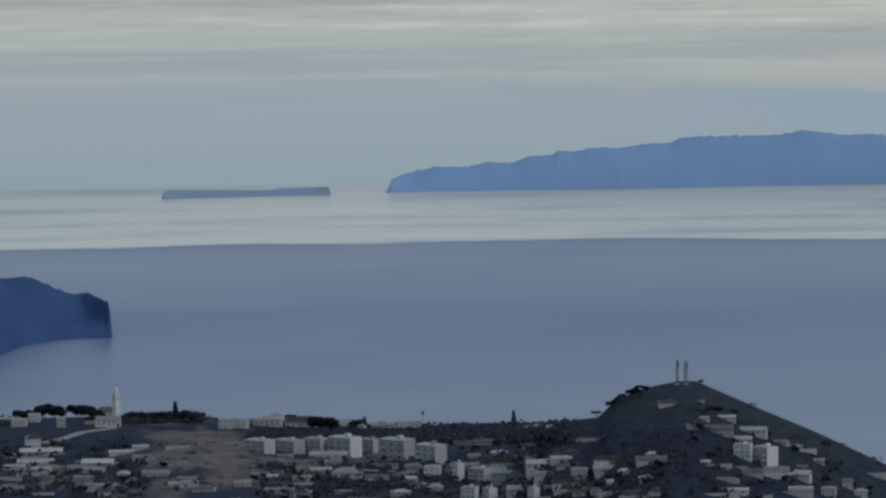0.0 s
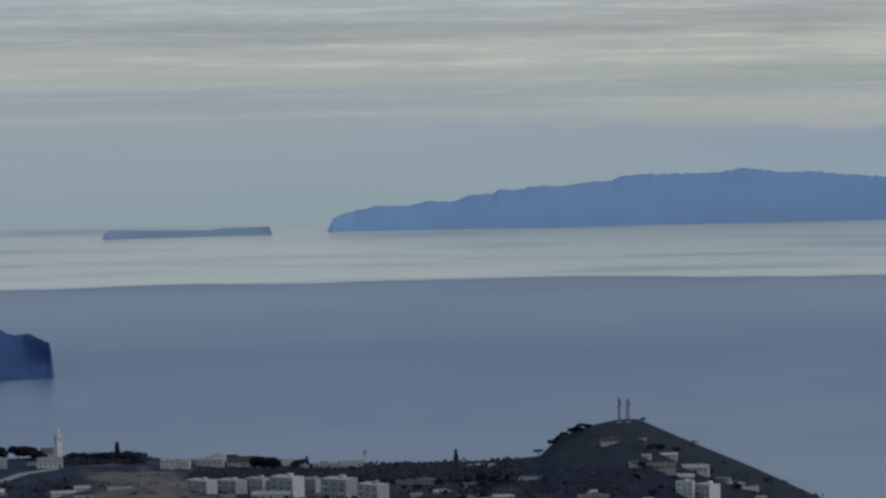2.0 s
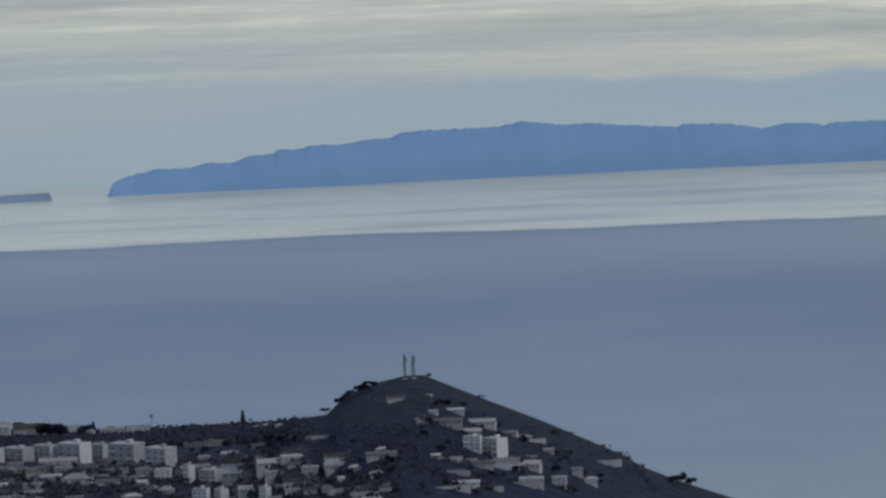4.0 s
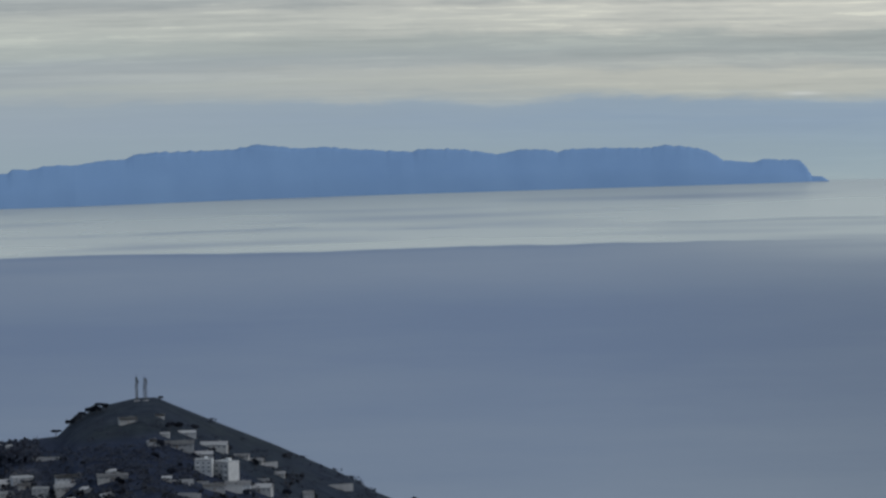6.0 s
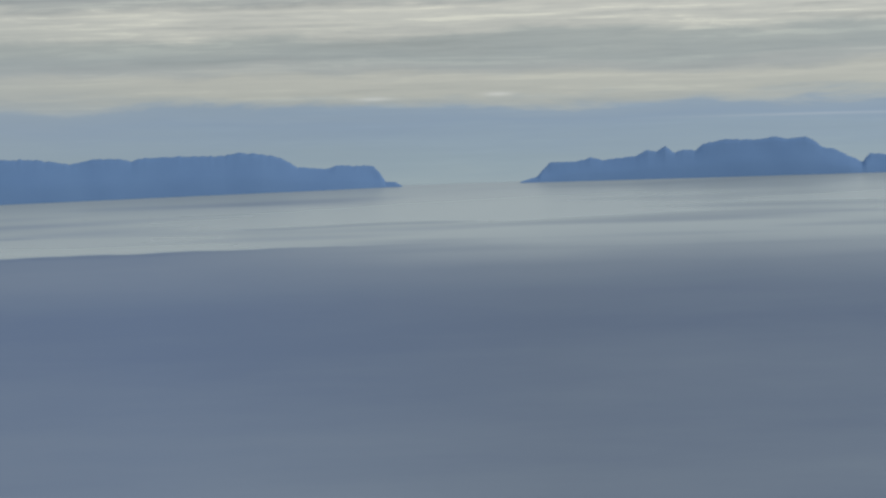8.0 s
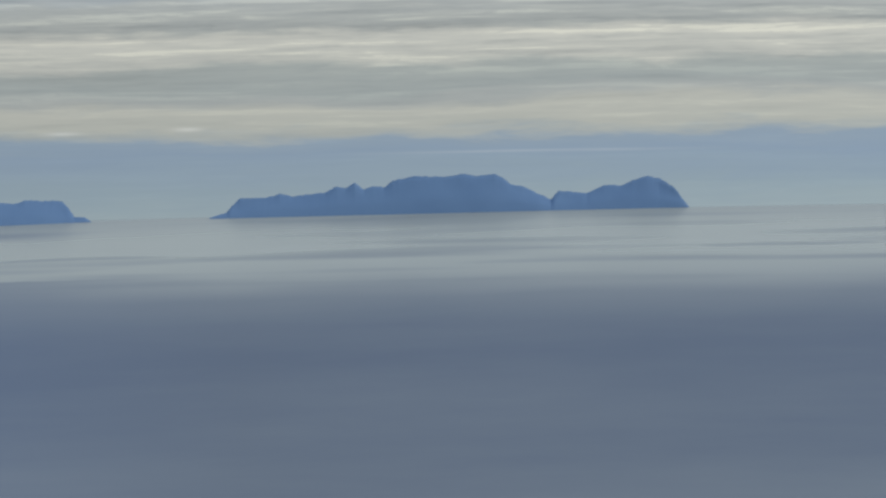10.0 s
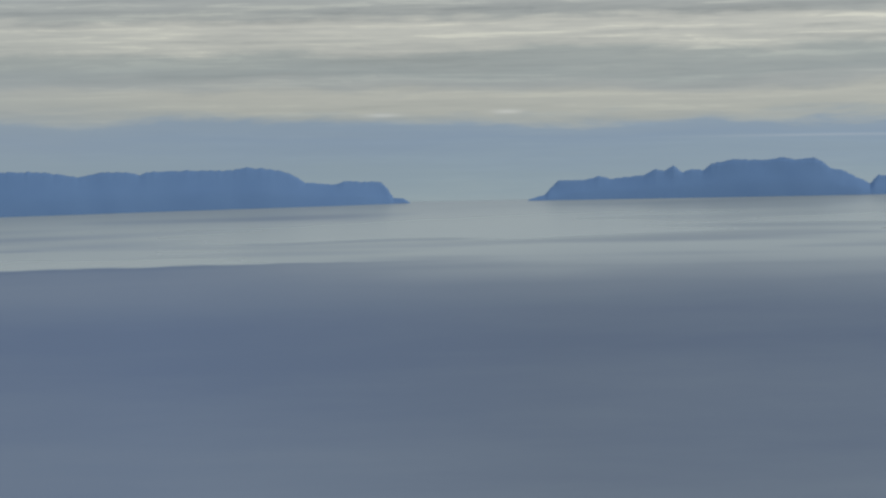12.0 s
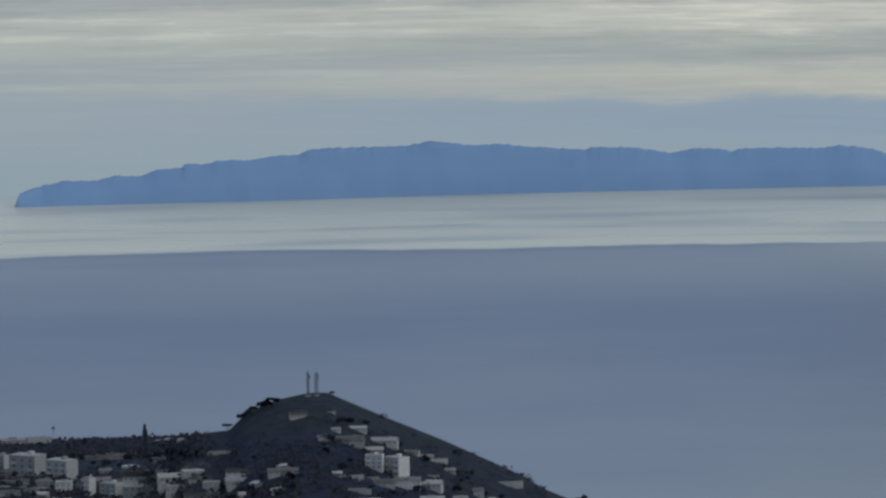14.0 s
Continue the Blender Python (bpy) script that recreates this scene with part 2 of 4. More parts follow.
def water_material():
    """Near water rougher; pale sky reflection put into the base colour beyond a clear edge, thin slicks."""
    m, nt, bsdf = material("sea_water")
    v = object_coords(nt)
    s = nt.nodes.new("ShaderNodeSeparateXYZ")
    link(nt, v, s.inputs[0])
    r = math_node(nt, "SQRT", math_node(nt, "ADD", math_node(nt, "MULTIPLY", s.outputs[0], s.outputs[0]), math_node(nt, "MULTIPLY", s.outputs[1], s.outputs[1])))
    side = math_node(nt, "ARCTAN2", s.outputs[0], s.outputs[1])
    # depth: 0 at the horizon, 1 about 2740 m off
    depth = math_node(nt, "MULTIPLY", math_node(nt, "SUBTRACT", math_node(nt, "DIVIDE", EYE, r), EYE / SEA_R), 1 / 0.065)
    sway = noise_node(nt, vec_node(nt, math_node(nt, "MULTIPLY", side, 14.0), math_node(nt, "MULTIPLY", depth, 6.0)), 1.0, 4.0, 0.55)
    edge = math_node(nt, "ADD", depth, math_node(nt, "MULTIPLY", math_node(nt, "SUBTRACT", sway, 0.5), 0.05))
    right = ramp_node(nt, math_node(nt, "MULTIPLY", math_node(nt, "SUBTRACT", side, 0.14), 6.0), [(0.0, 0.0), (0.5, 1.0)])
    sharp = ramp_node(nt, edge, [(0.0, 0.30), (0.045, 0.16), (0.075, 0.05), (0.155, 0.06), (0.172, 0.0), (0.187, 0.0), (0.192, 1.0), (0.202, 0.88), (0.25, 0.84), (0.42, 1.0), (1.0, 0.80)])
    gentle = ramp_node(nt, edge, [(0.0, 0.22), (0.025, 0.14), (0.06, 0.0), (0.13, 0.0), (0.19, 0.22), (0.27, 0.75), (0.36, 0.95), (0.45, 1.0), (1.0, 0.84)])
    water_tone = mix_node(nt, right, sharp, gentle)
    slick = noise_node(nt, vec_node(nt, math_node(nt, "MULTIPLY", side, 13.0), math_node(nt, "MULTIPLY", depth, 34.0)), 1.0, 1.0, 0.4)
    line = math_node(nt, "MULTIPLY", ramp_node(nt, slick, [(0.50, 0.0), (0.72, 0.42)]), ramp_node(nt, depth, [(0.16, 1.0), (0.28, 0.0)]))
    # a thin darker line along the pale water, broken here and there
    broken = noise_node(nt, vec_node(nt, math_node(nt, "MULTIPLY", side, 30.0), math_node(nt, "MULTIPLY", depth, 20.0), 4.0), 1.0, 3.0, 0.5)
    dark_line = math_node(nt, "MULTIPLY", ramp_node(nt, edge, [(0.118, 0.0), (0.125, 0.45), (0.131, 0.0)]), ramp_node(nt, broken, [(0.42, 0.0), (0.58, 1.0)]))
    line = math_node(nt, "MAXIMUM", line, dark_line)
    broad = noise_node(nt, vec_node(nt, math_node(nt, "MULTIPLY", side, 9.0), math_node(nt, "MULTIPLY", depth, 6.0)), 1.0, 4.0, 0.6)
    fac = math_node(nt, "ADD", water_tone, math_node(nt, "MULTIPLY", line, math_node(nt, "SUBTRACT", 1.1, water_tone)))
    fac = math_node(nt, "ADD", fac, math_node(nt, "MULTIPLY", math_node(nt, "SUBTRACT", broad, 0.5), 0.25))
    # the far, pale base colour stands for sky mirrored in the water
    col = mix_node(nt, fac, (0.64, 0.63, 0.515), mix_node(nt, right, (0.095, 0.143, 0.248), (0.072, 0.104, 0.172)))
    link(nt, col, bsdf.inputs["Base Color"])
    link(nt, math_node(nt, "ADD", math_node(nt, "MULTIPLY", fac, 0.07), 0.27), bsdf.inputs["Roughness"])
    bsdf.inputs["IOR"].default_value = 1.33
    return m


def hazed_rock(name, low, high):
    """Rock of the far islands and headland, blue distance haze put into its base colour."""
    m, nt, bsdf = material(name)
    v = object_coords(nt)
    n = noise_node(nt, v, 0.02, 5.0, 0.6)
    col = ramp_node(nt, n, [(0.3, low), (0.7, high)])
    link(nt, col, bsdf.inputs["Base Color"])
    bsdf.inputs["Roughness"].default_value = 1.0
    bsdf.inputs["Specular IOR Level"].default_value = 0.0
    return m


M_GROUND, M_SEA = ground_material(), water_material()
M_ISLE = hazed_rock("hazed_island_rock", (0.195, 0.31, 0.50), (0.21, 0.33, 0.52))
M_ISLET = hazed_rock("hazy_islet_rock", (0.20, 0.27, 0.37), (0.23, 0.30, 0.40))
M_HEAD = hazed_rock("hazed_headland_rock", (0.038, 0.07, 0.16), (0.052, 0.09, 0.20))


# ---- geometry helpers ----
def mesh_object(name, verts, faces, mat, parent=None, label="", smooth=False):
    me = bpy.data.meshes.new(name)
    me.from_pydata(verts, [], faces)
    me.materials.append(mat)
    if smooth:
        me.shade_smooth()
    ob = new(name, me)
    if parent is not None:
        ob.parent = parent
    if label:
        tagged(ob, label)
    return ob


def part(name, bm, mat, parent, label=""):
    me = bpy.data.meshes.new(name)
    bm.normal_update()
    bm.to_mesh(me)
    bm.free()
    me.materials.append(mat)
    ob = new(name, me)
    ob.parent = parent
    if label:
        tagged(ob, label)
    return ob


def shared(name, like, m, parent, label=""):
    """Another object on the same mesh."""
    ob = new(name, like.data)
    ob.parent = parent
    ob.matrix_basis = m
    if label:
        tagged(ob, label)
    return ob


def box(bm, x0, x1, y0, y1, z0, z1, bevel=0.0):
    r = bmesh.ops.create_cube(bm, size=1.0, matrix=Matrix.Translation(((x0 + x1) / 2, (y0 + y1) / 2, (z0 + z1) / 2)) @ Matrix.Diagonal((x1 - x0, y1 - y0, z1 - z0, 1)))
    if bevel:
        edges = {e for v in r["verts"] for e in v.link_edges}
        bmesh.ops.bevel(bm, geom=list(edges), offset=bevel, segments=1, affect="EDGES")
    return r["verts"]


def rod(bm, a, b, ra, rb, n=6):
    """A tapered bar from a to b."""
    a, b = Vector(a), Vector(b)
    turn = (b - a).to_track_quat("Z", "Y").to_matrix().to_4x4()
    bmesh.ops.create_cone(bm, cap_ends=True, segments=n, radius1=ra, radius2=rb, depth=(b - a).length, matrix=Matrix.Translation((a + b) / 2) @ turn)


def smoothstep(a, b, x):
    t = min(1.0, max(0.0, (x - a) / (b - a)))
    return t * t * (3 - 2 * t)


def curve_at(pts, x):
    """Straight between control points."""
    return float(np.interp(x, [p[0] for p in pts], [p[1] for p in pts]))


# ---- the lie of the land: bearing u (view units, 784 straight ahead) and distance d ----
def on_plan(u, d):
    a = (u - 784) / F
    return d * math.sin(a), d * math.cos(a)


def sight(v, d):
    """Height at distance d of the line of sight v view units under the horizon."""
    return EYE - d * math.tan(DIP + v / F)


SHELF = [(0, 398.2), (0.002, 398.2), (0.05, 368), (0.45, 150), (0.72, 55), (0.795, 43), (0.877, 29.5), (0.958, 12.5), (0.982, 6), (1.0, -1), (1.02, -9), (1.3, -30)]
CREST = [(800, 600), (880, 540), (940, 478), (975, 440), (1010, 428), (1056, 424), (1086, 394), (1116, 379), (1147, 369), (1197, 359), (1232, 359),
         (1262, 373), (1346, 410), (1445, 452), (1555, 503), (1623, 542), (1680, 566), (1800, 610)]
FLANK = [(1040, 425), (1110, 430), (1180, 425), (1230, 420), (1300, 445), (1380, 490), (1460, 545), (1560, 590), (1700, 640)]
HILL_D = 2480.0


def coast(u):
    return 3088 - 42 * smoothstep(420, 640, u) - 578 * smoothstep(1250, 1720, u)


def shelf(u, d):
    z = curve_at(SHELF, d / coast(u))
    x, y = on_plan(u, d)
    if d > 2200:
        z += 1.8 * noise.noise((x * 0.012, y * 0.012, 0)) * smoothstep(1.0, 0.97, d / coast(u))
        s_ = d / coast(u)
        z -= 3.0 * smoothstep(470, 640, u) * smoothstep(0.84, 0.95, s_) * (1 - smoothstep(0.98, 1.0, s_))
        z += 4.5 * (1 - smoothstep(260, 500, u)) * smoothstep(0.87, 0.95, s_) * (1 - smoothstep(0.985, 1.0, s_))
        # a dry knoll
        z += 7.0 * math.exp(-((u - 330) / 110) ** 2 - ((d - 2690) / 110) ** 2)
    return z


def land(u, d):
    z = shelf(u, d)
    if 780 < u < 1850 and 2050 < d < 2700:
        top = sight(curve_at(CREST, u), HILL_D)
        grow = max(0.0, top - curve_at(SHELF, HILL_D / coast(u)))
        g = smoothstep(2080, HILL_D, d) ** 0.8 if d < HILL_D else 1 - smoothstep(HILL_D, 2660, d)
        x, y = on_plan(u, d)
        rough_ = 1.2 * noise.noise((x * 0.03, y * 0.03, 5)) + 2.0 * noise.noise((x * 0.012, y * 0.012, 9))
        z = z * (1 - g) + (curve_at(SHELF, HILL_D / coast(u)) + grow) * g if grow > 0 else z
        z += rough_ * g * (1 - math.exp(-((d - HILL_D) / 40) ** 2)) * 0.7
    return z


def site(u, v):
    """Where the line of sight (u, v) first meets the land."""
    d = 2150.0
    while d < 3300:
        if land(u, d) >= sight(v, d):
            while land(u, d - 2.0) >= sight(v, d - 2.0):
                d -= 2.0
            if land(u, d) > 1.5:
                return d, land(u, d)
            break
        d += 14.0
    d = 0.965 * coast(u)
    return d, land(u, d)


def ground_at(x, y):
    return land(784 + F * math.atan2(x, y), math.hypot(x, y))


def build_ground():
    us = [*range(-400, -100, 30), *range(-100, 1900, 7), *range(1900, 4300, 60)]
    around = (2 * math.pi * F) - 4700
    us = us + [4300 + around * k / 60 for k in range(1, 60)]
    ds = [0.5, 4, 30, 90, 160, 300, 500, 800, 1100, 1400, 1700, 1950, 2100, *range(2160, 3160, 9), 3200, 3300]
    verts, dry, herb = [], [], []
    for d in ds:
        for u in us:
            x, y = on_plan(u, d)
            verts.append((x, y, land(u, d)))
            q = 1.6 * math.exp(-((u - 350) / 105) ** 4 - ((d - 2720) / 210) ** 4) * (0.62 + 1.3 * noise.noise((x * 0.03, y * 0.012, 3)) + 0.8 * noise.noise((x * 0.08, y * 0.03, 8)))
            v = (math.atan2(EYE - verts[-1][2], d) - DIP) * F
            if u < 1060 and d > 2100:
                # bare plots and garden terraces between the houses
                plots = 0.30 + 1.5 * noise.noise((x * 0.022, y * 0.009, 12)) + 0.7 * noise.noise((x * 0.06, y * 0.02, 15))
                q = max(q, min(0.62, plots) * smoothstep(455, 485, v) * (1 - smoothstep(960, 1060, u)))
            dry.append(q)
            # grassy flank of the hill beyond the line of houses, and the strip by its summit
            herb.append((1 - smoothstep(curve_at(FLANK, u) - 8, curve_at(FLANK, u) + 10, v)) if u > 1040 and d > 2100 else 0.0)
    n = len(us)
    faces = []
    for i in range(len(ds) - 1):
        for j in range(n):
            k = (j + 1) % n
            faces.append((i * n + j, i * n + k, (i + 1) * n + k, (i + 1) * n + j))
    verts.append((0, 0, 398.2))
    dry.append(0.0)
    herb.append(0.0)
    c = len(verts) - 1
    faces += [(c, (j + 1) % n, j) for j in range(n)]
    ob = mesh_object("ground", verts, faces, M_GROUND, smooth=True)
    att = ob.data.attributes.new("dry", "FLOAT", "POINT")
    att.data.foreach_set("value", dry)
    att = ob.data.attributes.new("herb", "FLOAT", "POINT")
    att.data.foreach_set("value", herb)
    return tagged(ob, "dark scrubby hillside ground with dry brown grass slopes", "ground", kind="structure")


def build_sea():
    n, rings = 360, (2.0, 1500, 2400, 3000, 3600, 4200, 4600, SEA_R)
    verts = [(r * math.sin(2 * math.pi * j / n), r * math.cos(2 * math.pi * j / n), 0.0) for r in rings for j in range(n)]
    faces = [(i * n + j, i * n + (j + 1) % n, (i + 1) * n + (j + 1) % n, (i + 1) * n + j) for i in range(len(rings) - 1) for j in range(n)]
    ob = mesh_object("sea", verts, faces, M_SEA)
    return tagged(ob, "calm grey-blue sea with a pale band towards the horizon", "sea", kind="structure")


ground = build_ground()
sea = build_sea()


def rock_mass(name, ridge, whole, shore, mat, parent, ends, depth, step=2.0, jag=1.0, slope=0.45):
    """A stretch of rock along a bearing: ridge (bearing, height in view units) over a shore line (bearing, view units under the horizon)."""
    u0, u1 = ridge[0][0], ridge[-1][0]
    cols = int((u1 - u0) / step) + 1
    prof = [(0.0, 0.0), (0.10, 0.30), (0.22, 0.52), (0.36, 0.74), (slope, 0.90), (slope + 0.07, 1.0), (0.75, 0.7), (1.0, 0.0)]
    verts, faces = [], []
    for j in range(cols):
        u = u0 + (u1 - u0) * j / (cols - 1)
        d0 = EYE / math.tan(DIP + curve_at(shore, u) / F)
        dep = depth * max(0.12, min(1.0, (u - ends[0] + 8) / 60, (ends[1] - u + 8) / 60))
        dr = d0 + dep * (slope + 0.07)
        top = max(0.15, sight(curve_at(ridge, u), dr))
        calm = sum(max(0.15, sight(curve_at(whole, u + o), dr)) for o in (-45, -30, -15, 0, 15, 30, 45)) / 7
        crag = jag * noise.noise((u * 0.09, 3.1, 2)) + 0.6 * jag * noise.noise((u * 0.3, 7.7, 1)) if top > 4 * jag else 0.0
        for k, (q, h) in enumerate(prof):
            inner = 0 < k < 5
            dd = d0 + dep * q + (1.5 * noise.noise((u * 0.02, q * 3, 4)) if inner else 0)
            x, y = on_plan(u, dd)
            lean_ = min(1.0, h ** 6 * 1.2)
            z = (top * lean_ + min(calm, top * 1.15) * (1 - lean_)) * (h + (0.02 * noise.noise((u * 0.03, q * 5, 2)) if inner else 0)) + (crag if k == 5 else 0.4 * crag if k == 4 else 0.0) if 0 < k < len(prof) - 1 else -2.0
            verts.append((x, y, z))
    n = len(prof)
    for j in range(cols - 1):
        for k in range(n - 1):
            faces.append((j * n + k, (j + 1) * n + k, (j + 1) * n + k + 1, j * n + k + 1))
    return mesh_object(name, verts, faces, mat, parent, smooth=True)


def island(name, stretches, shore, mat, label, depth, step=2.0, jag=1.0):
    base = new(name)
    ends = stretches[0][1][0][0], stretches[-1][1][-1][0]
    whole = [p for _, ridge in stretches for p in ridge]
    for part_name, ridge in stretches:
        rock_mass(part_name, ridge, whole, shore, mat, base, ends, depth, step, jag)
    return tagged(base, label, "island")


LONG_RIDGE = [(686, 14), (695, -7), (722, -17), (772, -28), (832, -27), (862, -35), (909, -33), (939, -44), (979, -46), (990, -53), (1030, -52), (1045, -58),
              (1100, -57), (1150, -64), (1190, -65), (1205, -73), (1240, -76), (1381, -77), (1421, -85), (1451, -82), (1501, -76), (1541, -78), (1600, -72), (1700, -65),
              (1710, -70), (1790, -67), (1850, -57), (1890, -65), (1940, -63), (1955, -58), (1970, -63), (2040, -64), (2120, -62), (2141, -67), (2190, -63), (2220, -56),
              (2250, -38), (2306, -33), (2318, -39), (2384, -36), (2396, -24), (2406, -7), (2424, -6), (2436, 2)]
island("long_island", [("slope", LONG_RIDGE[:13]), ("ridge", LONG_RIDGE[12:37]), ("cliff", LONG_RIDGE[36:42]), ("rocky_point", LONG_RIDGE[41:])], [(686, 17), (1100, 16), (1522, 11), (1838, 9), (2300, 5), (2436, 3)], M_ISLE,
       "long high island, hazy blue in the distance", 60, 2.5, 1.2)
SOUTH_RIDGE = [(2645, 1), (2676, -8), (2698, -32), (2746, -32), (2771, -39), (2791, -33), (2851, -39), (2872, -49), (2886, -45), (2904, -55), (2921, -42), (2937, -49),
               (2955, -45), (2972, -57), (3012, -64), (3067, -62), (3097, -66), (3122, -62), (3152, -65), (3167, -58), (3182, -45), (3202, -43), (3216, -35), (3251, -18),
               (3266, -33), (3316, -28), (3347, -42), (3376, -40), (3397, -49), (3422, -56), (3447, -51), (3471, -34), (3496, 0)]
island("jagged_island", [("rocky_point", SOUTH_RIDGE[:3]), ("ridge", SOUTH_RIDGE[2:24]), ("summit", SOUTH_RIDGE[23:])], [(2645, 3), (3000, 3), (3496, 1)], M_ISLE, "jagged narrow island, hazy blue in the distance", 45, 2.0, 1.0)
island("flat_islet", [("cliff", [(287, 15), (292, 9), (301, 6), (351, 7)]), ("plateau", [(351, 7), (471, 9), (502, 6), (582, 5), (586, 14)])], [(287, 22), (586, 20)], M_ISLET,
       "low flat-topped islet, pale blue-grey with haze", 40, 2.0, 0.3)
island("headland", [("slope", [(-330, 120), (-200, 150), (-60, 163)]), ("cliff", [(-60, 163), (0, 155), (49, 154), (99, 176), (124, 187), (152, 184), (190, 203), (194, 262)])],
       [(-330, 360), (-100, 330), (-33, 305), (0, 291), (38, 276), (108, 268), (194, 265)], M_HEAD, "steep headland tinted dark blue with haze, falling to the sea", 240, 3.0, 1.2)


# ---- building kinds ----
def storey_windows(parent, face_w, y, z0, floors, count, like=None, size=(1.0, 1.2)):
    """Rows of glazed openings on a wall that faces -y."""
    for f_ in range(floors):
        for c in range(count):
            x = -face_w / 2 + face_w * (c + 0.5) / count
            m = pose(x, y, z0 + f_ * 3.0)
            if like is None:
                bm = bmesh.new()
                box(bm, -size[0] / 2, size[0] / 2, -0.05, 0.10, 0, size[1])
                like = part("window", bm, M_GLASS, parent)
                like.matrix_basis = m
            else:
                shared("window", like, m, parent)
    return like


def house(w, d, floors, roof, wall_mat, label):
    """A house at the origin, front to -y: gable, hip or flat roof."""
    h = 3.0 * floors
    base = new("house")
    bm = bmesh.new()
    box(bm, -w / 2, w / 2, -d / 2, d / 2, -7.0, h)
    if roof == "gable":
        top = [bm.verts.new(p) for p in ((-w / 2, -d / 2, h), (-w / 2, d / 2, h), (-w / 2, 0, h + d * 0.22), (w / 2, -d / 2, h), (w / 2, d / 2, h), (w / 2, 0, h + d * 0.22))]
        bm.faces.new((top[0], top[2], top[1]))
        bm.faces.new((top[3], top[4], top[5]))
    part("wall", bm, wall_mat, base)
    bm = bmesh.new()
    o = 0.5
    if roof == "flat":
        box(bm, -w / 2 - 0.2, w / 2 + 0.2, -d / 2 - 0.2, d / 2 + 0.2, h, h + 0.35, 0.08)
        box(bm, -w * 0.2, w * 0.12, 0, d * 0.3, h + 0.35, h + 0.9, 0.05)
        part("roof", bm, M_FLAT, base)
    else:
        rise_, inset = d * 0.24, (0.0 if roof == "gable" else min(d, w * 0.8) / 2)
        low = [bm.verts.new(p) for p in ((-w / 2 - o, -d / 2 - o, h - 0.1), (w / 2 + o, -d / 2 - o, h - 0.1), (w / 2 + o, d / 2 + o, h - 0.1), (-w / 2 - o, d / 2 + o, h - 0.1))]
        ridge = [bm.verts.new((-w / 2 - o + inset, 0, h + rise_)), bm.verts.new((w / 2 + o - inset, 0, h + rise_))]
        bm.faces.new((low[0], low[1], ridge[1], ridge[0]))
        bm.faces.new((low[2], low[3], ridge[0], ridge[1]))
        bm.faces.new((low[1], low[2], ridge[1]))
        bm.faces.new((low[3], low[0], ridge[0]))
        bmesh.ops.solidify(bm, geom=bm.faces[:], thickness=0.22)
        roof_ob = part("roof", bm, M_TILE, base)
        bm = bmesh.new()
        box(bm, -0.4, 0.4, -0.4, 0.4, 0, 1.7, 0.05)
        chim = part("chimney", bm, wall_mat, roof_ob)
        chim.matrix_basis = pose(w * 0.22, d * 0.12, h + rise_ * 0.5)
    storey_windows(base, w, -d / 2, 1.0, floors, max(2, int(w / 3.2)))
    bm = bmesh.new()
    box(bm, -0.5, 0.5, -0.07, 0.1, 0, 2.1)
    door = part("door", bm, M_DOOR, base)
    door.matrix_basis = pose(0.0, -d / 2, 0.0)
    return tagged(base, label, "house", "houses of the town")


def apartment_block(w, d, floors, label, wall_mat=M_GREYWALL, end_mat=M_PLASTER):
    """A slab of flats, sunlight put into its paler end walls, with balconies and a flat roof with a stair head."""
    h = 3.0 * floors + 0.6
    base = new("apartment_block")
    bm = bmesh.new()
    box(bm, -w / 2, w / 2, -d / 2, d / 2, -5.0, h)
    part("wall", bm, wall_mat, base)
    # ends paler than the front: sunlight on them is painted in
    for s in (-1, 1):
        bm = bmesh.new()
        box(bm, -0.15, 0.15, -d / 2 - 0.2, d / 2 + 0.2, -5.0, h + 0.6)
        e = part("end_wall", bm, end_mat, base, "end wall with sunlight put into its pale colour")
        e.matrix_basis = pose(s * (w / 2 + 0.15), 0, 0)
    bm = bmesh.new()
    box(bm, -w / 2, w / 2, -d / 2 - 0.25, d / 2 + 0.25, h, h + 0.5, 0.08)
    roof_ob = part("roof", bm, M_FLAT, base)
    bm = bmesh.new()
    box(bm, -1.3, 1.3, -1.3, 1.3, 0, 1.5, 0.05)
    sh = part("stair_head", bm, end_mat, roof_ob)
    sh.matrix_basis = pose(w * 0.1, d * 0.1, h + 0.5)
    n = max(2, int(w / 3.6))
    like = storey_windows(base, w, -d / 2, 1.0, floors, n, size=(1.5, 1.4))
    first = None
    for f_ in range(1, floors):
        for c in range(0, n, 2):
            m = pose(-w / 2 + w * (c + 0.5) / n, -d / 2, f_ * 3.0)
            if first is None:
                bm = bmesh.new()
                box(bm, -1.4, 1.4, -1.1, 0.05, -0.15, 0.0)
                box(bm, -1.4, 1.4, -1.1, -1.0, 0.0, 0.95)
                first = part("balcony", bm, end_mat, base)
                first.matrix_basis = m
            else:
                shared("balcony", first, m, base)
    return tagged(base, label, "apartment block", "blocks of flats")


def another(thing, m):
    """A copy at the pose and scale m, whatever the size of the first."""
    return copy_thing(thing, m @ Matrix.Diagonal((*[1 / q for q in thing.scale], 1)))


def put(thing, u, v, turn=0.0, size=1.0, first=False, tall=1.0):
    """Stand a thing (or a copy of it) where the line of sight meets the land."""
    d, z = site(u, v)
    x, y = on_plan(u, d)
    m = pose(x, y, z, 0, 0, turn) @ Matrix.Diagonal((size, size, size * tall, 1))
    if first:
        thing.matrix_basis = m
        return thing
    return another(thing, m)


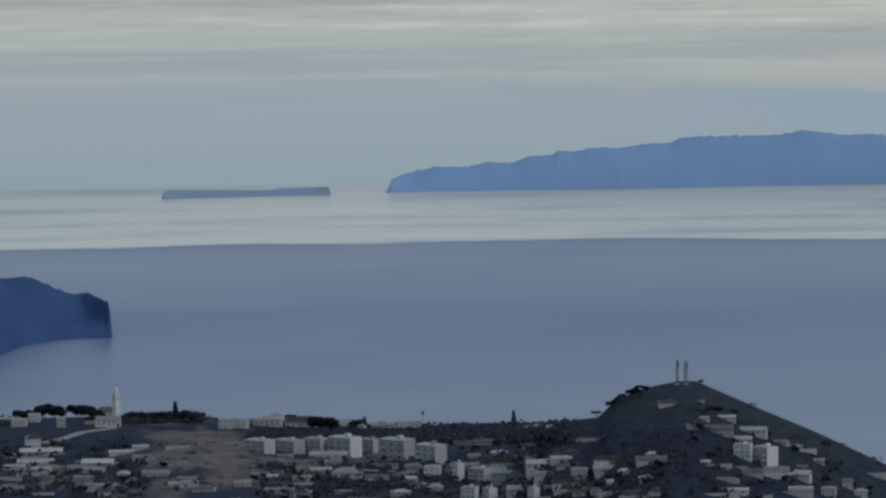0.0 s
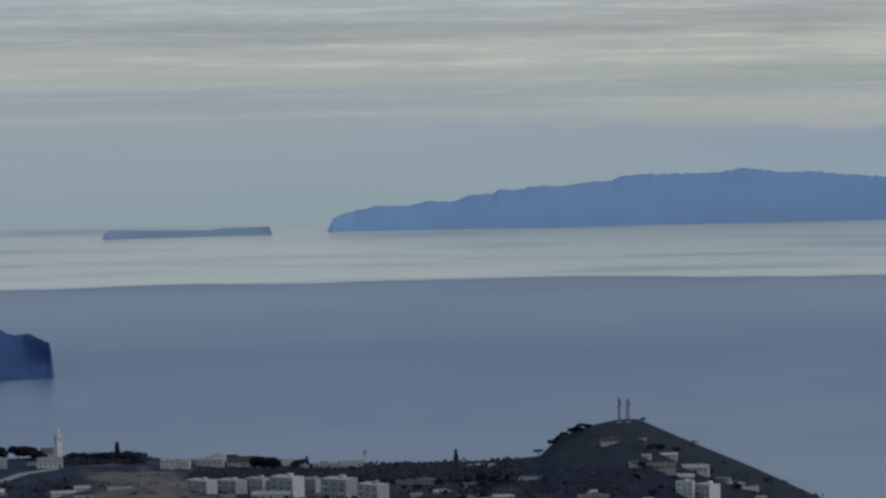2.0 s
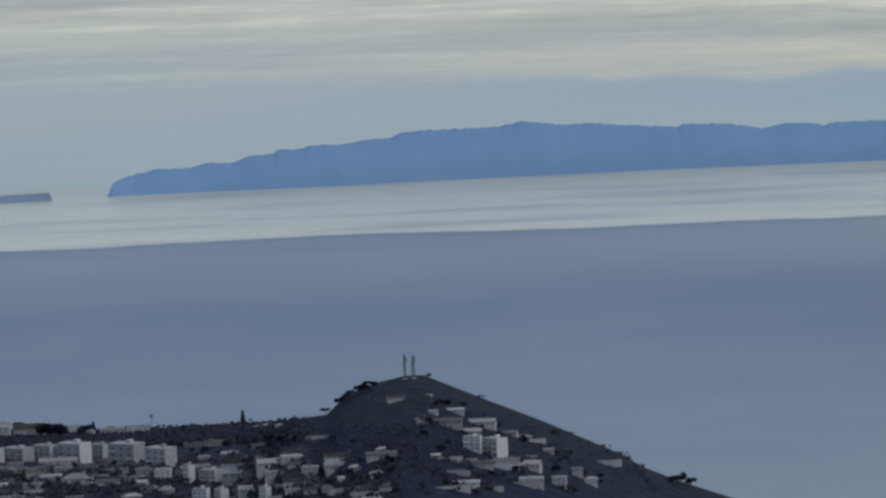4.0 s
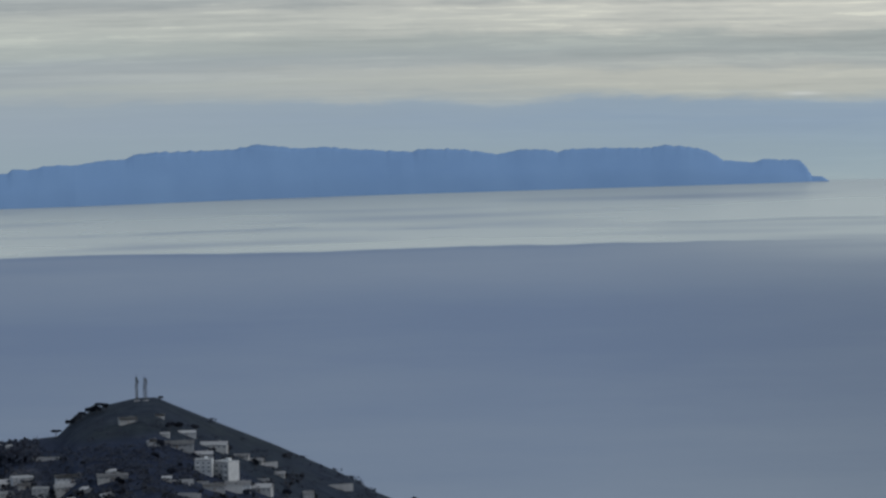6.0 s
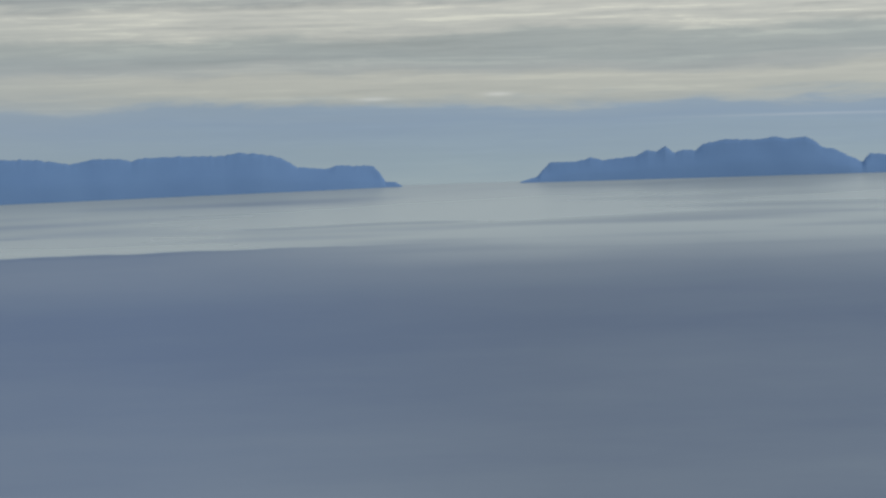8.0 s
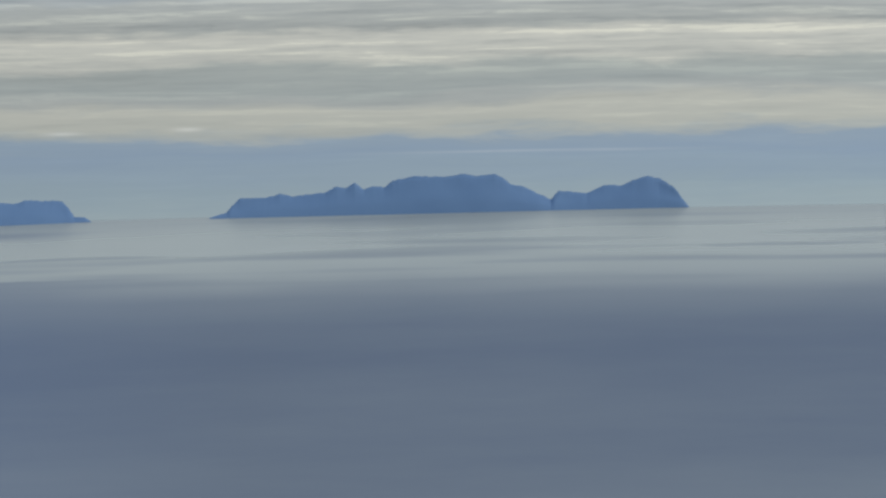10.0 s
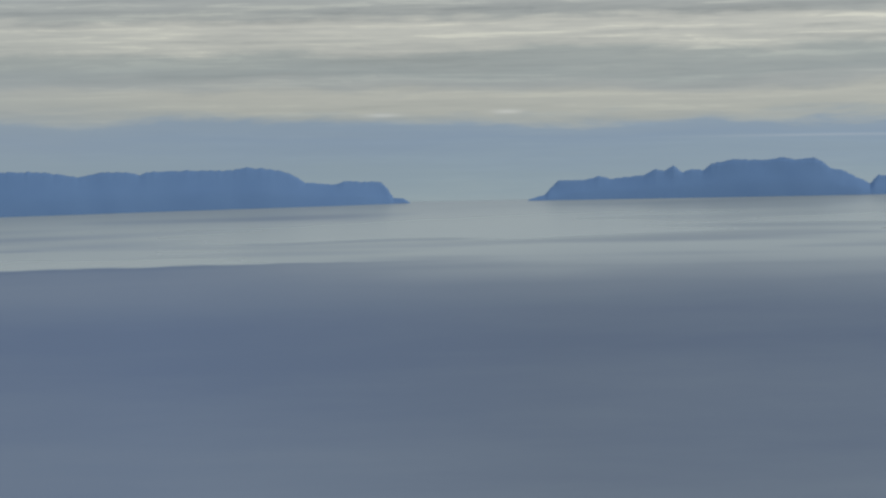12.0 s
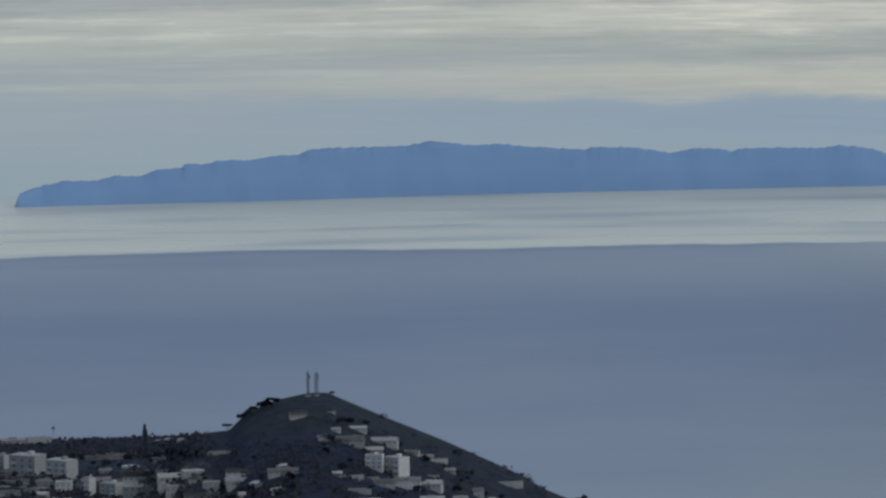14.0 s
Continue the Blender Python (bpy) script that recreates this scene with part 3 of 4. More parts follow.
# ---- the town ----
KINDS = [
    house(13, 9, 1, "hip", M_PLASTER, "low white house with a weathered clay hip roof"),
    house(16, 9, 1, "gable", M_CREAM, "low cream house with a weathered gable roof"),
    house(12, 10, 2, "flat", M_PLASTER, "white flat-roofed house among trees"),
    house(20, 10, 1, "gable", M_PLASTER, "long low white house with a weathered gable roof"),
    house(10, 8, 1, "gable", M_CREAM, "small cream house with a clay gable roof"),
    house(18, 12, 1, "flat", M_CREAM, "wide low cream house with a flat roof"),
    house(14, 10, 2, "hip", M_PLASTER, "white two-storey house with a clay hip roof"),
    house(12, 9, 2, "gable", M_PLASTER, "white two-storey house with a clay gable roof"),
]
WIDE = (13, 16, 12, 20, 10, 18, 14, 12)
DEEP = (9, 9, 10, 10, 8, 12, 10, 9)
HIGH = (5.2, 5.2, 6.6, 5.4, 4.9, 3.6, 8.4, 8.2)
USED = set()


def place_house(kind, u, v, width, height, turn=0.0):
    """The front stands where the line of sight meets the land, the floor level with the ground behind."""
    d, z = site(u, v)
    k = min(2.0, max(0.45, 0.94 * width * d / F / WIDE[kind]))
    hidden = max(0.0, (math.atan2(EYE - z, d) - DIP) * F - v)      # the lower part, behind nearer growth
    tall = min(2.6, max(0.45, ((height + hidden) * d / F) / (k * HIGH[kind]) * 0.82))
    half = DEEP[kind] * k / 2
    z = max(land(u, d + half), land(u, d + 2 * half), z)
    x, y = on_plan(u, d + half)
    m = pose(x, y, z, 0, 0, turn) @ Matrix.Diagonal((k, k, k * tall, 1))
    if kind in USED:
        another(KINDS[kind], m)
    else:
        KINDS[kind].matrix_basis = m
        USED.add(kind)


# kind, bearing, sight line, width, height, turn
ON_HILL = [(1, 1180, 403, 33, 13, 8), (4, 1238, 393, 14, 7, 0), (4, 1246, 428, 17, 8, -8), (3, 1285, 427, 27, 9, -6), (0, 1224, 444, 22, 14, 12),
    (3, 1267, 450, 62, 15, -5), (1, 1333, 454, 50, 15, -10), (3, 1313, 467, 36, 14, -4), (1, 1381, 470, 28, 8, -14), (1, 1407, 478, 27, 9, -22),
    (4, 1449, 504, 19, 10, -15), (4, 1247, 506, 18, 10, 0), (3, 1330, 527, 40, 15, 4), (3, 1373, 524, 48, 16, -6), (1, 1413, 532, 45, 18, -16)]
FOOT = [(3, 1298, 556, 53, 9, 0), (2, 1466, 564, 27, 21, -10), (7, 1498, 548, 20, 19, 5), (6, 1522, 564, 26, 17, -5), (5, 1416, 562, 47, 15, -4),
    (1, 1150, 503, 57, 11, 0), (0, 1151, 492, 26, 9, 4), (3, 1078, 503, 62, 15, 3), (2, 1022, 528, 31, 19, -6), (1, 1067, 521, 42, 17, 6), (0, 1102, 523, 22, 12, -8),
    (0, 1141, 534, 27, 12, 8), (4, 1074, 541, 17, 12, 0), (1, 1005, 543, 67, 12, -3), (7, 1051, 562, 14, 18, 0), (0, 1156, 562, 26, 15, 9),
    (1, 1117, 560, 40, 12, -4)]
EAST = [(3, 833, 465, 75, 8, 2), (1, 894, 464, 27, 9, 4), (4, 930, 472, 25, 9, 0), (3, 896, 507, 64, 23, -5), (3, 957, 510, 63, 18, 5), (5, 894, 524, 62, 12, -3),
    (4, 834, 489, 22, 9, 5), (0, 880, 483, 32, 8, -4), (5, 963, 527, 45, 12, -6), (1, 995, 511, 27, 12, 8), (5, 935, 445, 27, 13, 4), (2, 949, 446, 13, 18, 0),
    (2, 973, 451, 20, 21, -8), (7, 909, 560, 33, 26, -12), (7, 989, 561, 26, 16, 6), (3, 1023, 559, 38, 14, 0)]
MIDDLE = [(3, 498, 483, 30, 8, 2), (5, 575, 485, 73, 9, 0), (1, 583, 496, 32, 10, -3), (3, 561, 511, 40, 12, 4), (0, 608, 522, 54, 23, -8), (3, 674, 505, 51, 10, 3),
    (0, 726, 508, 32, 14, 6), (2, 760, 522, 31, 24, -6), (1, 472, 520, 24, 10, 0)]
MIDDLE_LOW = [(0, 502, 538, 20, 9, 5), (1, 478, 545, 37, 11, -6), (3, 529, 535, 34, 9, 4),
    (6, 524, 554, 40, 16, -5), (3, 601, 550, 22, 10, 0), (0, 734, 542, 36, 13, -4), (6, 702, 557, 38, 17, 6), (0, 765, 548, 29, 19, -7), (4, 421, 532, 30, 13, 0),
    (3, 661, 525, 45, 12, 2)]
WEST = [(6, 49, 457, 28, 30, 14), (3, 64, 469, 78, 13, 4), (0, 7, 474, 28, 11, -6), (3, 54, 488, 68, 14, 3), (5, 16, 495, 40, 10, 0), (1, 64, 499, 37, 11, -5),
    (1, 165, 492, 59, 16, -5), (3, 206, 472, 46, 10, 4), (0, 209, 512, 26, 14, -8), (0, 222, 522, 21, 11, 6)]
WEST_LOW = [(6, 147, 537, 20, 22, 8), (3, 175, 533, 41, 14, -4),
    (7, 174, 547, 22, 18, 0), (1, 266, 511, 50, 12, -4), (3, 301, 493, 44, 9, 3), (6, 325, 533, 34, 16, 6), (1, 352, 540, 42, 11, -8), (1, 304, 530, 32, 10, 0),
    (3, 240, 464, 26, 11, 5), (4, 180, 401, 24, 19, 0)]
SHORE = [(5, 3, 414, 22, 24, 4), (5, 26, 418, 28, 18, -4), (2, 100, 421, 16, 22, 6), (2, 53, 411, 22, 18, 0), (1, 155, 417, 26, 16, 0), (2, 392, 430, 26, 22, 5),
    (5, 417, 429, 32, 17, -6), (2, 438, 423, 14, 12, 0), (5, 468, 427, 50, 17, -4), (2, 482, 417, 24, 16, 3), (3, 526, 421, 59, 14, 2), (4, 607, 427, 26, 15, 0),
    (5, 673, 428, 47, 7, 2), (3, 719, 428, 43, 10, 0), (1, 694, 442, 78, 8, 2), (1, 757, 446, 20, 10, -4), (2, 626, 444, 9, 18, 0)]
TOWN = (ON_HILL, FOOT, EAST, MIDDLE, MIDDLE_LOW, WEST, WEST_LOW, SHORE)
for row in itertools.chain(*TOWN):
    place_house(*row)

rng = random.Random(11)
taken = [(r[1], r[2], r[3]) for r in itertools.chain(*TOWN)]
spots, tries = 0, 0
while spots < 26 and tries < 6000:
    tries += 1
    u_, v_ = rng.uniform(-90, 1150), rng.uniform(440, 585)
    w_ = rng.uniform(24, 44)
    if any(abs(u_ - a) < 0.5 * (w_ + b) + 2 and abs(v_ - c) < 9 for a, c, b in taken) or 225 < u_ < 450 and v_ < 535 or 1000 < u_ and v_ < 520 or 420 < u_ < 800 and v_ < 505 or 95 < u_ < 270 and v_ < 500 or 800 <= u_ and v_ < 490:
        continue
    if u_ < 130 and rng.random() < 0.65:
        continue
    taken.append((u_, v_, w_))
    place_house(rng.choice((0, 0, 1, 1, 3, 4, 5, 2)), u_, v_, w_, rng.uniform(8, 13), rng.uniform(-30, 30))
    spots += 1

# the row of flats and the taller blocks
slab = apartment_block(14, 9.5, 3, "grey block of flats with sunlight painted pale on its end walls")
SLABS = [(452, 472, -36, 1.0, 0.72), (505, 474, -38, 1.02, 0.74), (554, 477, -38, 0.9, 1.0), (604, 483, -36, 1.12, 1.02), (650, 476, -42, 0.75, 1.05), (697, 488, -34, 1.18, 0.97), (757, 497, -40, 1.02, 1.04)]
for i, (u_, v_, turn, k, tall) in enumerate(SLABS):
    put(slab, u_, v_, turn, k, first=i == 0, tall=tall)
white_block = apartment_block(13, 10, 3, "white stepped block of flats on the hillside", M_PLASTER, M_WHITE)
WHITE = [(1314, 494, -12, 0.62, 1.1), (1354, 506, -50, 0.72, 1.3), (806, 530, -60, 0.4, 2.5), (845, 531, -36, 0.75, 1.0), (826, 570, -20, 0.55, 1.6), (862, 570, -60, 0.47, 1.75), (940, 574, -50, 0.36, 2.4), (635, 446, -15, 0.33, 1.9)]
for i, (u_, v_, turn, k, tall) in enumerate(WHITE):
    put(white_block, u_, v_, turn, k, first=i == 0, tall=tall)


def church():
    base = new("church")
    bm = bmesh.new()
    box(bm, -11, 3, -7, -1, -3, 4.2, 0.08)
    part("nave", bm, M_WHITE, base)
    bm = bmesh.new()
    vs = [bm.verts.new(p) for p in ((-11.4, -7.4, 4.2), (3.4, -7.4, 4.2), (3.4, -0.6, 4.2), (-11.4, -0.6, 4.2), (-10.4, -4, 6.4), (2.4, -4, 6.4))]
    for q in ((0, 1, 5, 4), (2, 3, 4, 5), (0, 4, 3), (1, 2, 5)):
        bm.faces.new([vs[i] for i in q])
    bmesh.ops.solidify(bm, geom=bm.faces[:], thickness=0.2)
    part("roof", bm, M_TILE, base)
    for i in range(4):
        bm = bmesh.new()
        box(bm, -0.4, 0.4, -0.05, 0.1, 0, 1.8)
        part("window", bm, M_GLASS, base).matrix_basis = pose(-9 + 2.8 * i, -7, 1.6)
    bm = bmesh.new()
    box(bm, -0.8, 0.8, -0.06, 0.1, 0, 2.6)
    part("door", bm, M_DOOR, base).matrix_basis = pose(1.8, -7, 0)
    bm = bmesh.new()
    box(bm, -1.65, 1.65, -1.65, 1.65, -3, 17.5, 0.12)
    box(bm, -1.85, 1.85, -1.85, 1.85, 17.3, 17.8, 0.06)
    tower = part("tower", bm, M_WHITE, base, "slim white bell tower")
    tower.matrix_basis = pose(0.4, 1.6, 0, 0, 0, 42)
    bm = bmesh.new()
    bmesh.ops.create_uvsphere(bm, u_segments=12, v_segments=8, radius=1.0, matrix=Matrix.Translation((0, 0, 17.9)) @ Matrix.Diagonal((1.45, 1.45, 4.2, 1)))
    bmesh.ops.delete(bm, geom=[v for v in bm.verts if v.co.z < 17.7], context="VERTS")
    part("spire", bm, M_WHITE, tower, "tall rounded white cap")
    for x, y, r in ((0, -1.65, 0), (1.65, 0, 90), (-1.65, 0, -90)):
        bm = bmesh.new()
        box(bm, -0.45, 0.45, -0.06, 0.1, 0, 1.6)
        part("belfry_opening", bm, M_GLASS, tower).matrix_basis = pose(x, y, 14.6, 0, 0, r)
    return tagged(base, "white church with a slim rounded bell tower", "church")


put(church(), 197, 421, 0, 1.08, first=True)


def lattice_mast(h, w0, w1, label):
    base = new("lattice_mast")
    bm = bmesh.new()
    box(bm, -1.3, 1.3, -1.3, 1.3, -1.5, 0.25, 0.06)
    part("footing", bm, M_GREYWALL, base)
    corners = ((-1, -1), (1, -1), (1, 1), (-1, 1))
    for a, b in corners:
        bm = bmesh.new()
        rod(bm, (a * w0, b * w0, 0.2), (a * w1, b * w1, h), 0.13, 0.10)
        part("leg", bm, M_STEEL, base)
    n = int(h / 1.3)
    for i in range(n):
        z0, z1 = 0.2 + (h - 0.2) * i / n, 0.2 + (h - 0.2) * (i + 1) / n
        s0, s1 = w0 + (w1 - w0) * i / n, w0 + (w1 - w0) * (i + 1) / n
        for (a, b), (c, e) in zip(corners, corners[1:] + corners[:1]):
            bm = bmesh.new()
            rod(bm, (a * s0, b * s0, z0), (c * s1, e * s1, z1), 0.06, 0.06, 4)
            part("brace", bm, M_STEEL, base)
    for i, z in enumerate((h * 0.62, h * 0.8, h * 0.93)):
        bm = bmesh.new()
        box(bm, -0.25, 0.25, -0.18, 0.18, -1.0, 1.0, 0.05)
        part("panel_antenna", bm, M_STEEL, base, "grey panel antenna").matrix_basis = pose((-0.7, 0.7, 0.0)[i], -0.6, z)
    bm = bmesh.new()
    rod(bm, (0, 0, h), (0, 0, h + 1.6), 0.07, 0.03)
    part("whip_aerial", bm, M_STEEL, base)
    return tagged(base, label, "radio mast", "masts on the hilltop")


put(lattice_mast(12.4, 0.5, 0.32, "tall slender steel lattice radio mast on the hilltop"), 1198, 362, 10, 1.0, first=True)
put(lattice_mast(11.8, 0.75, 0.55, "stout steel lattice radio mast with panels on the hilltop"), 1213, 362, 30, 1.0, first=True)


# ---- trees ----
def leaf_cloud(rnd, lobes, count, size):
    verts, faces = [], []
    for _ in range(count):
        c, r = rnd.choice(lobes)
        d = Vector((rnd.gauss(0, 1), rnd.gauss(0, 1), rnd.gauss(0, 1))).normalized() * rnd.uniform(0.55, 1.05)
        p = Vector(c) + Vector((d.x * r[0], d.y * r[1], d.z * r[2]))
        a = Vector((rnd.gauss(0, 1), rnd.gauss(0, 1), rnd.gauss(0, 1))).normalized()
        b = a.orthogonal().normalized()
        s = size * rnd.uniform(0.6, 1.3)
        k = len(verts)
        verts += [tuple(p + a * s), tuple(p + b * s * 0.8), tuple(p - a * s), tuple(p - b * s * 0.8 + a.cross(b) * s * 0.4)]
        faces.append((k, k + 1, k + 2, k + 3))
    return verts, faces


def tree(seed, h, w, shape, label):
    rnd = random.Random(seed)
    base = new("tree")
    bm = bmesh.new()
    rod(bm, (0, 0, -1.2), (0.1, 0.05, h * 0.55), 0.03 * h, 0.018 * h, 7)
    trunk = part("trunk", bm, M_BARK, base)
    lobes = []
    n = 6
    for i in range(n):
        a = 2 * math.pi * i / n + rnd.uniform(-0.4, 0.4)
        if shape == "umbrella":
            tip = (math.cos(a) * w * 0.34, math.sin(a) * w * 0.34, h * rnd.uniform(0.78, 0.88))
            lobes.append((tip, (w * 0.24, w * 0.24, h * 0.10)))
        elif shape == "cone":
            z = h * (0.2 + 0.7 * i / n)
            tip = (math.cos(a) * w * 0.12, math.sin(a) * w * 0.12, z)
            lobes.append(((0, 0, z), (w * 0.5 * (1 - z / h) + 0.25, w * 0.5 * (1 - z / h) + 0.25, h * 0.12)))
        elif shape == "dense":
            tip = (math.cos(a) * w * 0.32, math.sin(a) * w * 0.25, h * rnd.uniform(0.28, 0.72))
            lobes.append((tip, (w * rnd.uniform(0.2, 0.28), w * 0.25, h * rnd.uniform(0.2, 0.27))))
        else:
            tip = (math.cos(a) * w * 0.28 * rnd.uniform(0.5, 1.1), math.sin(a) * w * 0.28, h * rnd.uniform(0.5, 0.82))
            lobes.append((tip, (w * rnd.uniform(0.18, 0.27), w * rnd.uniform(0.18, 0.27), h * rnd.uniform(0.14, 0.2))))
        bm = bmesh.new()
        rod(bm, (0.05, 0.03, h * rnd.uniform(0.25, 0.45)), tip, 0.012 * h, 0.005 * h, 5)
        part("limb", bm, M_BARK, base)
    v, f_ = leaf_cloud(rnd, lobes, 1500 if shape == "dense" else 620, 0.055 * w + 0.12)
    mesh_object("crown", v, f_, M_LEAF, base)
    return tagged(base, label, "tree", "trees of the town")


def palm(label):
    base = new("palm_tree")
    bm = bmesh.new()
    rod(bm, (0, 0, -1), (0.3, 0, 8.0), 0.28, 0.18, 7)
    part("trunk", bm, M_BARK, base)
    for i in range(11):
        a = 2 * math.pi * i / 11
        bm = bmesh.new()
        prev = None
        for k in range(5):
            q = k / 4
            c = Vector((0.3 + math.cos(a) * 2.4 * q, math.sin(a) * 2.4 * q, 8.0 + 1.2 * math.sin(q * 2.6) - 1.1 * q * q))
            s = Vector((-math.sin(a), math.cos(a), 0)) * (0.38 * math.sin(math.pi * (0.15 + 0.8 * q)))
            pair = [bm.verts.new(c - s), bm.verts.new(c + Vector((0, 0, 0.12))), bm.verts.new(c + s)]
            if prev:
                bm.faces.new((prev[0], prev[1], pair[1], pair[0]))
                bm.faces.new((prev[1], prev[2], pair[2], pair[1]))
            prev = pair
        part("frond", bm, M_LEAF, base)
    return tagged(base, label, "palm tree", "palms along the shore")


TREES = [tree(1, 8, 8, "round", "dark broad-leaved tree with an uneven crown"), tree(2, 9, 10, "umbrella", "dark umbrella-shaped pine tree"),
         tree(3, 10, 4, "cone", "dark slender cypress tree"), tree(4, 6, 7, "round", "small dark bushy tree"), tree(5, 7, 9, "round", "wide dark tree with a ragged crown"),
         tree(6, 8, 11, "dense", "broad dense dark evergreen with foliage to the ground")]
SEEN = set()


def place_tree(kind, u, v, k, turn):
    put(TREES[kind], u, v, turn, k, first=kind not in SEEN)
    SEEN.add(kind)


SKYLINE = [(5, 26, 404, 0.75), (5, 44, 405, 0.8), (5, 72, 404, 1.25), (5, 90, 405, 1.2), (5, 128, 404, 1.15), (5, 146, 405, 1.1), (5, 163, 408, 0.9), (4, 226, 413, 0.8), (0, 246, 414, 0.75),
           (4, 266, 416, 0.9), (0, 284, 416, 0.9), (2, 303, 416, 1.45), (0, 318, 416, 1.0), (4, 336, 418, 0.9), (1, 508, 424, 0.7), (4, 528, 424, 0.7), (4, 1098, 392, 0.6), (0, 1112, 384, 0.55), (3, 1142, 377, 0.6), (4, 1126, 382, 0.62),
           (4, 1118, 384, 0.55), (1, 1132, 380, 0.55), (4, 1090, 398, 0.6), (3, 1078, 404, 0.7), (5, 556, 424, 1.1), (5, 570, 425, 1.25), (5, 584, 426, 1.1), (4, 628, 428, 1.3)]
LATER = [(1, 1053, 423, 0.5), (2, 906, 436, 1.25), (2, 640, 440, 1.1), (0, 612, 426, 0.6), (0, 694, 428, 0.5), (3, 734, 428, 0.6), (3, 868, 428, 0.6), (3, 1240, 362, 0.4), (0, 1016, 421, 0.7),
         (0, 1682, 568, 0.9), (4, 1700, 572, 0.7), (4, 1668, 566, 0.6), (3, 1270, 416, 0.7), (3, 1300, 420, 0.7), (3, 1254, 418, 0.8)]
for kind, u_, v_, k in (*SKYLINE, *LATER):
    place_tree(kind, u_, v_, k, rng.uniform(0, 360))
for u_, v_, _w in taken:
    # a bush or two in front of each house
    for _ in range(rng.choice((0, 1, 1))):
        b_, w_ = u_ + rng.choice((-1, 1)) * rng.uniform(0.4, 0.7) * _w, v_ + rng.uniform(-2, 6)
        if v_ > 440 and (b_ < 1000 or w_ > curve_at(CREST, b_) + 25):
            place_tree(rng.choice((0, 3, 3, 4, 5)), b_, w_, rng.uniform(0.28, 0.52), rng.uniform(0, 360))
for _ in range(90):
    u_, v_ = rng.uniform(-90, 1600), rng.uniform(445, 575)
    if u_ > 1000 and v_ < curve_at(CREST, u_) + 30 or 270 < u_ < 440 and v_ < 520:
        continue
    place_tree(rng.choice((0, 3, 3, 3, 4, 4)), u_, v_, rng.uniform(0.35, 0.65), rng.uniform(0, 360))
fan_palm = palm("tall palm tree standing alone by the shore")
put(fan_palm, 743, 426, 0, 0.6, first=True, tall=2.6)
put(fan_palm, 919, 430, 40, 0.55, tall=1.7)


def foliage_cover(name, areas, size, label, mat, lumps):
    """Low dense growth that nobody could count: tufts over whole stretches of land."""
    rnd = random.Random(5)
    verts, faces = [], []
    for u0, u1, v0, v1, count in areas:
        for _ in range(count):
            u, v = rnd.uniform(u0, u1), rnd.uniform(v0, v1)
            d, z = site(u, v)
            x, y = on_plan(u, d)
            if z < 2:
                continue
            hgt = lumps * rnd.uniform(0.5, 1.0)
            for _k in range(9):
                p = Vector((x + rnd.gauss(0, 1.6), y + rnd.gauss(0, 1.6), z + rnd.uniform(0.0, hgt)))
                a = Vector((rnd.gauss(0, 1), rnd.gauss(0, 1), rnd.gauss(0, 0.7))).normalized()
                b = a.orthogonal().normalized()
                s = size * rnd.uniform(0.6, 1.4)
                k = len(verts)
                verts += [tuple(p + a * s), tuple(p + b * s), tuple(p - a * s), tuple(p - b * s)]
                faces.append((k, k + 1, k + 2, k + 3))
    ob = mesh_object(name, verts, faces, mat)
    return tagged(ob, label, "vegetation", kind="stuff")


